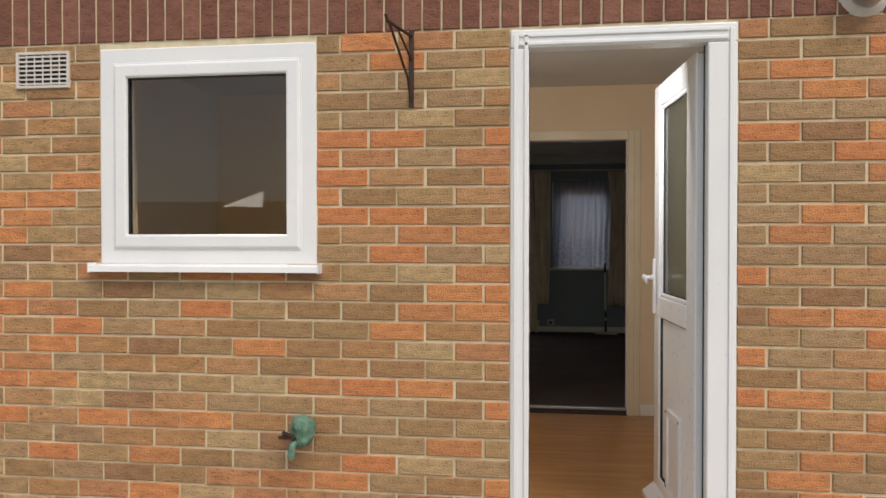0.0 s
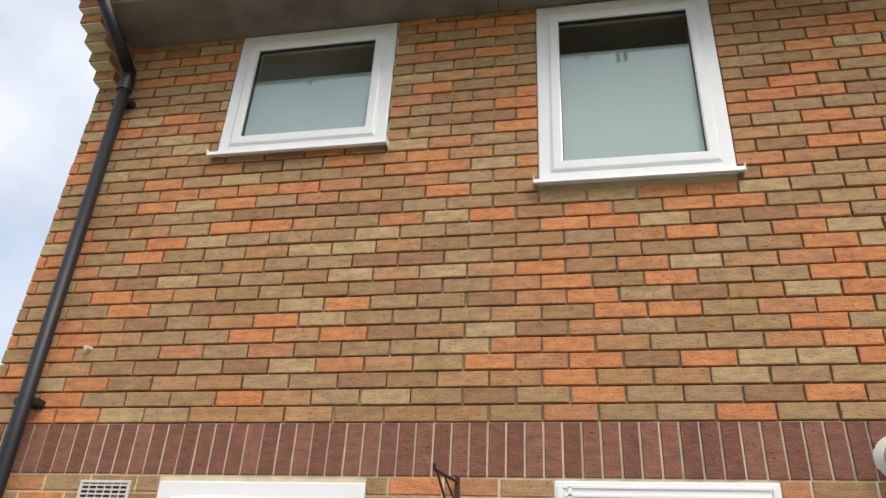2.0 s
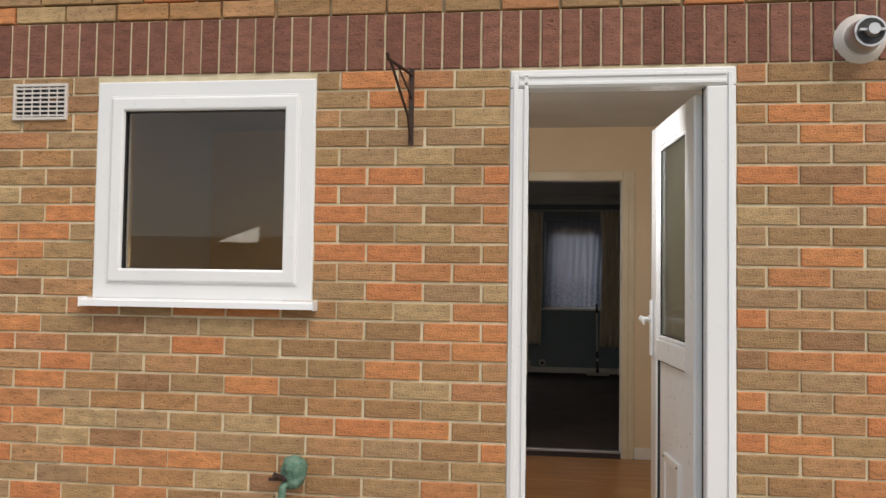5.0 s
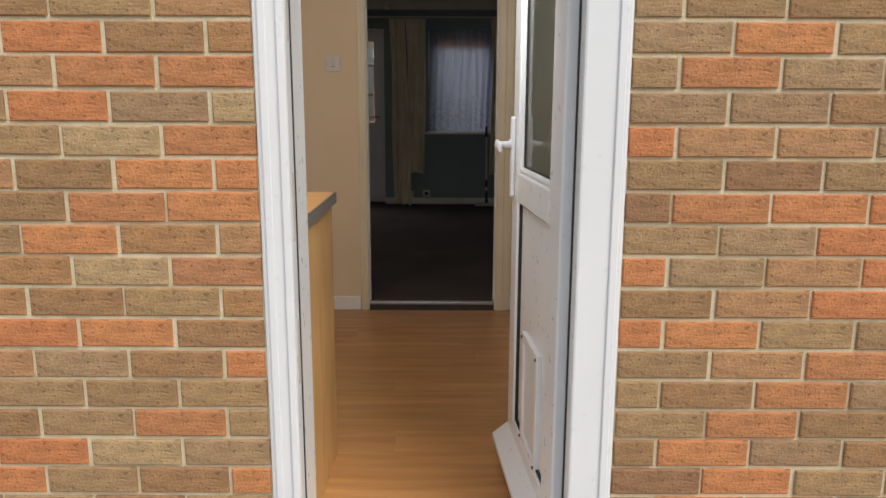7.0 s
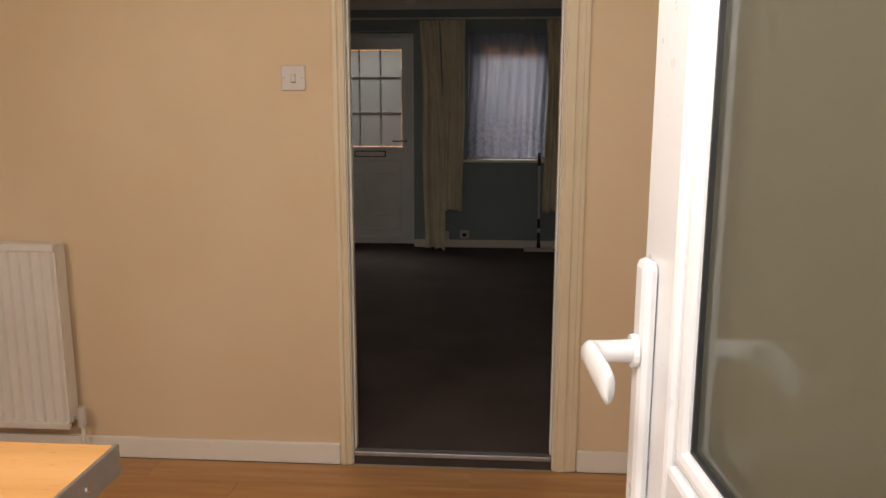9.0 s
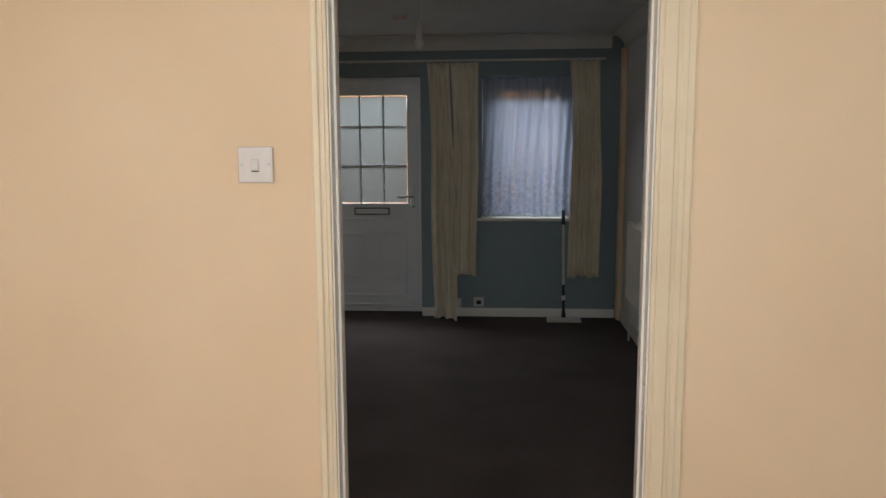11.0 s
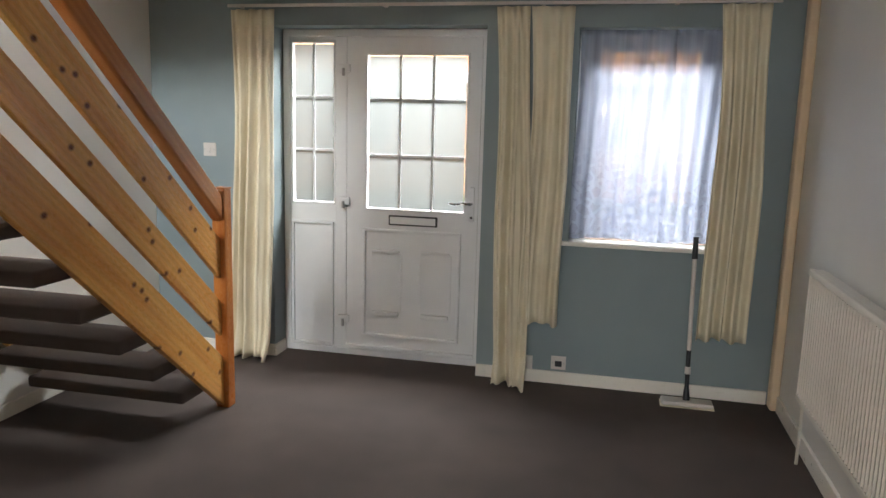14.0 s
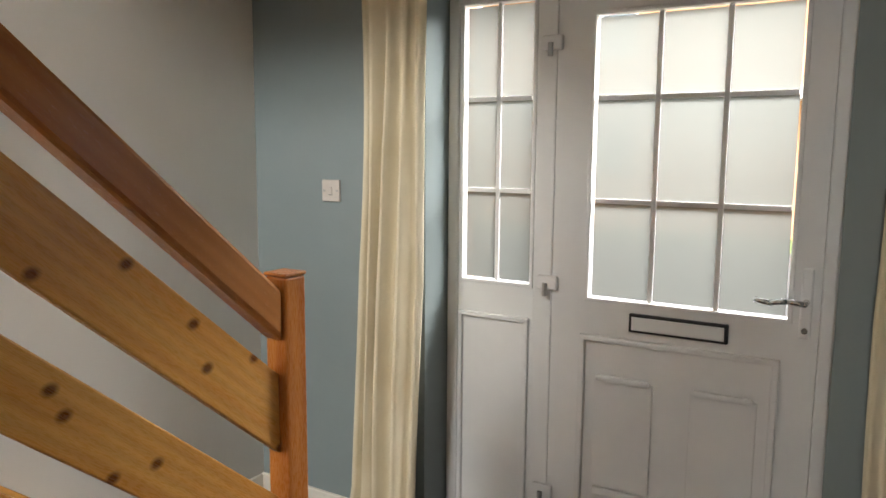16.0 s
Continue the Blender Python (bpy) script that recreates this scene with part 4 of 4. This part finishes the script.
def cloth(name, x0, x1, z0, z1, y, waves, amp, material, label, category, pleat=True, flare=0.0, puddle=0.0, seed=0, shift=0.0, thick=0.004):
    """A hanging cloth: folds that tighten into a pleated heading."""
    rnd = random.Random(seed)
    nu, nv = waves * 10, 34
    ph = [rnd.uniform(-0.9, 0.9) for _ in range(waves + 2)]
    am = [rnd.uniform(0.6, 1.25) for _ in range(waves + 2)]
    bm = B()
    layers = []
    for side_y in (0.0, thick):
        grid = []
        for j in range(nv + 1):
            t = j / nv
            z = z1 + (z0 - z1) * t
            row = []
            for i in range(nu + 1):
                u = i / nu
                k = int(u * waves)
                a = amp * (0.45 + 0.75 * min(1, t * 3)) * am[k]
                if pleat and t < 0.05:
                    a *= 1.2
                mid = (x0 + x1) / 2
                narrow = 1 - 0.1 * math.sin(min(t * 6, math.pi)) if pleat else 1
                w = (x1 - x0) * narrow * (1 + flare * t)
                x = mid + shift * t + (u - 0.5) * w + 0.012 * math.sin(5 * t + ph[k])
                yy = y + a * math.sin(2 * math.pi * waves * u + 1.2 * t * ph[k]) + side_y
                zz = z + 0.008 * math.sin(9 * u + seed) * t
                if puddle and t > 0.93:
                    q = (t - 0.93) / 0.07
                    yy -= puddle * q * (0.6 + 0.4 * math.sin(7 * u + seed))
                    zz = max(zz, F + 0.006 + 0.01 * (1 + math.sin(11 * u)))
                row.append(bm.verts.new((x, yy, zz)))
            grid.append(row)
        layers.append(grid)
    for s, g in enumerate(layers):
        for j in range(nv):
            for i in range(nu):
                q = (g[j][i], g[j][i + 1], g[j + 1][i + 1], g[j + 1][i])
                bm.faces.new(q if s == 0 else tuple(reversed(q)))
    a, b = layers
    for j in range(nv):
        for i in (0, nu):
            bm.faces.new((a[j][i], a[j + 1][i], b[j + 1][i], b[j][i]))
    for i in range(nu):
        for j in (0, nv):
            bm.faces.new((a[j][i], b[j][i], b[j][i + 1], a[j][i + 1]))
    bmesh.ops.recalc_face_normals(bm, faces=bm.faces[:])
    return solid(name, bm, material, label, category, smooth=True, group="cream curtains" if pleat else "")


CY = FRONT - 0.085
cloth("curtain", -2.32, -2.05, F, 2.155, CY, 4, 0.034, M_CURTAIN, "long cream curtain trailing on the carpet beside the front door", "curtain", puddle=0.08, seed=1, shift=-0.04)
cloth("curtain", -0.745, -0.545, F, 2.16, CY, 3, 0.036, M_CURTAIN, "long cream curtain with its hem trailing on the carpet", "curtain", puddle=0.14, seed=2, shift=0.07)
cloth("curtain", -0.54, -0.315, 0.40, 2.16, CY + 0.004, 3, 0.032, M_CURTAIN, "short cream curtain at the window", "curtain", seed=3)
cloth("curtain", 0.435, 0.68, 0.39, 2.165, CY, 4, 0.03, M_CURTAIN, "short cream curtain at the window with the pole behind a mop", "curtain", seed=4, shift=0.015, flare=0.05)
cloth("net_curtain", -0.285, 0.48, 0.9, 2.05, FRONT + 0.03, 9, 0.009, M_NET, "white net curtain with flowered lower edge", "net curtain", pleat=False, seed=5, thick=0.0015)
rail = thing("curtain_rail", "thin white curtain rail above door and window", "curtain rail", (0, 0, 0))
part("track", box(B(), -2.36, 0.72, CY + 0.02, CY + 0.032, 2.172, 2.19, 0.003), M_PLASTIC, rail)
for x in (-2.3, -1.4, -0.5, 0.2, 0.65):
    part("rail_bracket", box(B(), x, x + 0.02, CY + 0.0325, FRONT - 0.001, 2.172, 2.192), M_PLASTIC, rail)

# ---- mop leaning on the sill ----
mop = thing("flat_mop", "flat floor mop with white pole leaning on the sill", "mop", (0, 0, 0))
part("head", box(B(), 0.27, 0.545, 7.02, 7.12, F + 0.006, F + 0.03, 0.01), M_PLASTIC, mop)
part("pad", box(B(), 0.265, 0.55, 7.015, 7.125, F + 0.0005, F + 0.0058, 0.002), M_CURTAIN, mop)
part("joint", rod(B(), (0.405, 7.07, F + 0.03), (0.404, 7.085, F + 0.09), 0.02, 0.014), M_BLACK, mop)
part("lower_pole", rod(B(), (0.404, 7.085, F + 0.09), (0.402, 7.11, 0.33), 0.012), M_BLACK, mop)
part("pole", rod(B(), (0.402, 7.11, 0.33), (0.399, 7.168, 0.83), 0.0115), M_PLASTIC, mop)
part("grip", rod(B(), (0.399, 7.168, 0.83), (0.398, 7.178, 0.95), 0.016, 0.014), M_BLACK, mop)
part("collar", rod(B(), (0.403, 7.095, 0.2), (0.4028, 7.1, 0.24), 0.016), M_PLASTIC, mop)

# ---- ceiling light and detector ----
bulb = thing("pendant_light", "bare unlit bulb on a short white ceiling flex", "ceiling light", (0, 0, 0))
part("ceiling_rose", rod(B(), (-0.62, 5.4, CEIL - 0.025), (-0.62, 5.4, CEIL - 0.0005), 0.03, 0.042, 24), M_PLASTIC, bulb)
part("flex", rod(B(), (-0.62, 5.4, 2.19), (-0.62, 5.4, CEIL - 0.025), 0.004, seg=8), M_PLASTIC, bulb)
part("lamp_holder", rod(B(), (-0.62, 5.4, 2.125), (-0.62, 5.4, 2.19), 0.019, 0.013), M_PLASTIC, bulb)
bm = B()
bmesh.ops.create_uvsphere(bm, u_segments=20, v_segments=14, radius=0.03, matrix=Matrix.Translation((-0.62, 5.4, 2.08)))
rod(bm, (-0.62, 5.4, 2.095), (-0.62, 5.4, 2.126), 0.024, 0.014)
part("glass_bulb", bm, M_PLASTIC, bulb, smooth=True)
sd = thing("smoke_detector", "round white smoke detector on the ceiling", "smoke detector", (0, 0, 0))
part("base", rod(B(), (-0.83, 6.2, CEIL - 0.012), (-0.83, 6.2, CEIL - 0.0005), 0.055, 0.055, 28), M_PLASTIC, sd)
part("cover", rod(B(), (-0.83, 6.2, CEIL - 0.035), (-0.83, 6.2, CEIL - 0.012), 0.042, 0.052, 28), M_PLASTIC, sd)

# ---- open-tread stairs ----
st = thing("staircase", "varnished pine open-tread staircase with dark carpeted treads", "staircase", (0, 0, 0))
SL = 0.86
XS = -1.97


def raking(y1, za, zb, y0, x0, x1, bevel=0.004):
    """A raking board between two heights at y1, rising towards smaller y."""
    bm = B()
    prism(bm, [(y1, za), (y1, zb), (y0, zb + SL * (y1 - y0)), (y0, za + SL * (y1 - y0))], x0, x1, 0)
    bmesh.ops.bevel(bm, geom=bm.edges[:], offset=bevel, segments=2, profile=0.5, affect="EDGES")
    return bm


part("stringer", raking(6.325, 0.04, 0.305, 3.3, XS - 0.034, XS), M_PINE, st)
part("wall_stringer", raking(6.325, 0.04, 0.305, 3.3, LEFT + 0.018, LEFT + 0.05), M_PINE, st)
part("balustrade_rail", raking(6.325, 0.415, 0.598, 4.0, XS - 0.03, XS - 0.004), M_PINE, st)
part("balustrade_rail", raking(6.325, 0.718, 0.925, 4.0, XS - 0.03, XS - 0.004), M_PINE, st)
part("handrail", raking(6.325, 1.01, 1.14, 4.0, XS - 0.05, XS + 0.016, 0.012), M_RAIL, st)
part("newel_post", box(B(), -2.017, -1.946, 6.326, 6.397, F, 1.17, 0.006), M_NEWEL, st)
part("newel_cap", box(B(), -2.019, -1.944, 6.324, 6.399, 1.171, 1.18, 0.003), M_NEWEL, st)
RISE, GO = 0.19, 0.19 / SL
for i in range(11):
    z = F + RISE * (i + 1)
    y = 6.24 - GO * i
    t = part("tread", box(B(), LEFT + 0.051, XS - 0.035, y - GO - 0.02, y, z - 0.06, z, 0.014), M_CARPET, st)

# ---- outside: ground, paving, street ----
# Unseen screen added to close the garden and darken the kitchen window's reflection.
solid("backdrop_fence", box(B(), -9, 9, -9.1, -9.0, -0.16, 1.9), M_PINE, "plain timber screen, added unseen to darken reflections in the glass", "fence", "structure")
solid("ground", box(B(), -150, 150, -150, 150, -0.3, -0.16), M_GRASS, "grass ground", "ground", "structure")
solid("pavement_garden", box(B(), -6, 6, -5, -0.001, -0.159, -0.09), M_PAVE, "concrete slab patio", "pavement", "structure")
solid("pavement_street", box(B(), -8, 8, 7.59, 10.5, -0.159, -0.09), M_PAVE, "concrete front path", "pavement", "structure")
solid("road", box(B(), -60, 60, 12, 18, -0.159, -0.12), M_ROAD, "asphalt street", "road", "structure")


def far_house(x0, x1, y, eaves, ridge, label):
    h = thing("house", label, "house", (0, 0, 0))
    holes = []
    n = max(1, int((x1 - x0) / 4))
    for i in range(n):
        cx = x0 + (x1 - x0) * (i + 0.5) / n
        holes += [(cx - 0.8, cx + 0.8, 0.95, 2.15), (cx - 0.8, cx + 0.8, 3.4, 4.5)]
    part("wall", walled(B(), x0, x1, y, y + 0.3, -0.16, eaves, holes), M_FARBRICK, h)
    part("side_wall", box(B(), x0, x0 + 0.3, y + 0.3, y + 7, -0.16, eaves), M_FARBRICK, h)
    part("side_wall", box(B(), x1 - 0.3, x1, y + 0.3, y + 7, -0.16, eaves), M_FARBRICK, h)
    part("back_wall", box(B(), x0 + 0.3, x1 - 0.3, y + 6.7, y + 7, -0.16, eaves), M_FARBRICK, h)
    part("roof", prism(B(), [(y - 0.4, eaves), (y + 3.5, ridge), (y + 7.4, eaves), (y + 7.4, eaves - 0.1), (y + 3.5, ridge - 0.15), (y - 0.4, eaves - 0.1)], x0 - 0.2, x1 + 0.2, 0), M_TILE, h)
    part("fascia", box(B(), x0 - 0.2, x1 + 0.2, y - 0.42, y - 0.4, eaves - 0.2, eaves), M_UPVC, h, "white fascia board")
    part("string_course", box(B(), x0, x1, y - 0.6, y - 0.001, 2.45, 2.7), M_UPVC, h, "white porch canopy board")
    for a, b, c, d in holes:
        w = part("window", ring(B(), a, b, c, d, 0.08, y + 0.05, y + 0.12), M_UPVC, h)
        part("pane", box(B(), a + 0.08, b - 0.08, y + 0.08, y + 0.09, c + 0.08, d - 0.08), M_GLASS_UP, w)
        part("mullion", box(B(), (a + b) / 2 - 0.03, (a + b) / 2 + 0.03, y + 0.05, y + 0.079, c + 0.08, d - 0.08), M_UPVC, w)
    return h


far_house(-9, 2.3, 20.5, 5.0, 7.6, "orange brick terraced house across the street with white trim")
far_house(2.8, 12, 21.5, 5.0, 7.6, "orange brick house across the street with a tiled roof")

# ---- brickwork of the garden wall, piece by piece ----
HOLES = [WIN, DOOR, UP1, UP2]
BL, BH = 0.215, 0.066


def clear(x0, x1, z0, z1):
    """The stretches of a course that no opening cuts."""
    spans = [(x0, x1)]
    for a, b, c, d in HOLES:
        if z0 < d - 0.02 and z1 > c + 0.02:
            spans = [s for p in spans for s in ((p[0], min(p[1], a - 0.004)), (max(p[0], b + 0.004), p[1])) if s[1] - s[0] > 0.025]
    return spans


courses = []
for r in range(32):
    courses.append((S + 0.225 + 0.075 * r + 0.005, (0.0 if r % 2 else 0.1125), None))
for i in range(30):
    z = S - 0.075 * (i + 1) + 0.005
    courses.append((z, -0.627 + (0.0 if i % 2 else 0.1125), "L"))
    courses.append((z, 0.412 + (0.1125 if i % 2 else 0.0), "R"))
pieces = []
jit = random.Random(12)
for z, phase, half in courses:
    if z > 4.66:
        continue
    k0 = math.floor((-3.4 - phase) / 0.225)
    for k in range(k0, k0 + 26):
        a = phase + 0.225 * k + 0.005
        b = a + BL
        a, b = max(a, -3.2), min(b, 2.2)
        if half == "L":
            b = min(b, -0.1)
        elif half == "R":
            a = max(a, -0.09)
        if b - a < 0.03:
            continue
        for s0, s1 in clear(a, b, z, z + BH):
            dz = jit.uniform(-0.0015, 0.0015)
            pieces.append((s0 + jit.uniform(-0.002, 0.002), s1 + jit.uniform(-0.002, 0.002), z + dz, min(z + BH + dz, 4.658)))
rnd = random.Random(4)
shapes = {}


def brick_shape(length, height):
    key = (round(length, 3), round(height, 3))
    if key not in shapes:
        bm = B()
        box(bm, -length / 2, length / 2, 0, 0.022, 0, height)
        front = [e for e in bm.edges if all(v.co.y < 0.001 for v in e.verts)]
        bmesh.ops.bevel(bm, geom=front, offset=0.003, segments=1, affect="EDGES")
        shapes[key] = mesh("brick", bm, M_BRICK)
    return shapes[key]


near = sorted(pieces, key=lambda p: (max(abs((p[0] + p[1]) / 2 + 0.1) - 0.4, 0) * 0.9) + abs(p[2] - 1.0))[:300]
chosen = set(near)
for p in near:
    ob = new("brick", brick_shape(p[1] - p[0], p[3] - p[2]))
    ob.location = ((p[0] + p[1]) / 2, rnd.uniform(-0.0015, 0.002), p[2])
    ob.parent = wall_garden
verts, faces = [], []


def add_brick(x0, x1, z0, z1, y):
    c = 0.003
    o = len(verts)
    j = [rnd.uniform(-0.0012, 0.0012) for _ in range(4)]
    verts.extend([(x0, y + 0.035, z0), (x1, y + 0.035, z0), (x1, y + 0.035, z1), (x0, y + 0.035, z1),
                  (x0, y + c, z0), (x1, y + c, z0), (x1, y + c, z1), (x0, y + c, z1),
                  (x0 + c, y + j[0], z0 + c), (x1 - c, y + j[1], z0 + c), (x1 - c, y + j[2], z1 - c), (x0 + c, y + j[3], z1 - c)])
    faces.extend([(o + 8, o + 9, o + 10, o + 11), (o + 4, o + 5, o + 9, o + 8), (o + 5, o + 6, o + 10, o + 9), (o + 6, o + 7, o + 11, o + 10), (o + 7, o + 4, o + 8, o + 11),
                  (o, o + 1, o + 5, o + 4), (o + 1, o + 2, o + 6, o + 5), (o + 2, o + 3, o + 7, o + 6), (o + 3, o, o + 4, o + 7)])


def field(name, material, label):
    global verts, faces
    me = bpy.data.meshes.new(name)
    me.from_pydata(verts, [], faces)
    me.materials.append(material)
    ob = new(name, me)
    ob.parent = wall_garden
    tagged(ob, label, kind="stuff")
    verts, faces = [], []


for p in pieces:
    if p not in chosen:
        add_brick(p[0], p[1], p[2], p[3], rnd.uniform(-0.002, 0.002))
field("bricks", M_BRICKS, "mixed orange, brown and buff stretcher bricks")
x = -3.2
while x < 2.2:
    add_brick(x, x + 0.067, S + 0.004, S + 0.222, rnd.uniform(-0.003, 0.001))
    x += 0.0755
field("soldier_bricks", M_SOLDIER, "red-brown soldier course bricks")
# corbelled corner under the gutter
corbel = thing("corbel", "stepped brick corbel at the house corner under the eaves", "corbel", (0, 0, 0), "structure")
for z, d in ((4.36, 0.07), (4.435, 0.15), (4.51, 0.23), (4.585, 0.31), (4.66, 0.36)):
    part("brick", box(B(), -3.2, -3.065, -d, 0.02, z, z + BH, 0.003), M_BRICK, corbel)
    part("mortar_bed", box(B(), -3.195, -3.07, -d + 0.01, 0.02, z - 0.009, z), M_MORTAR, corbel)

# ---- laminate boards ----
rnd = random.Random(9)
y = 0.2425
row = 0
while y < 2.67:
    y1 = min(y + 0.19, 2.672)
    x = LEFT - rnd.uniform(0, 1.1)
    while x < RIGHT:
        a, b = max(x, LEFT), min(x + 1.2, RIGHT)
        x += 1.2
        if b - a > 0.05:
            part("plank", box(B(), a + 0.0006, b - 0.0006, y + 0.0006, y1 - 0.0006, FK - 0.0055, FK), M_PLANK, floor_kitchen)
    y += 0.19
    row += 1
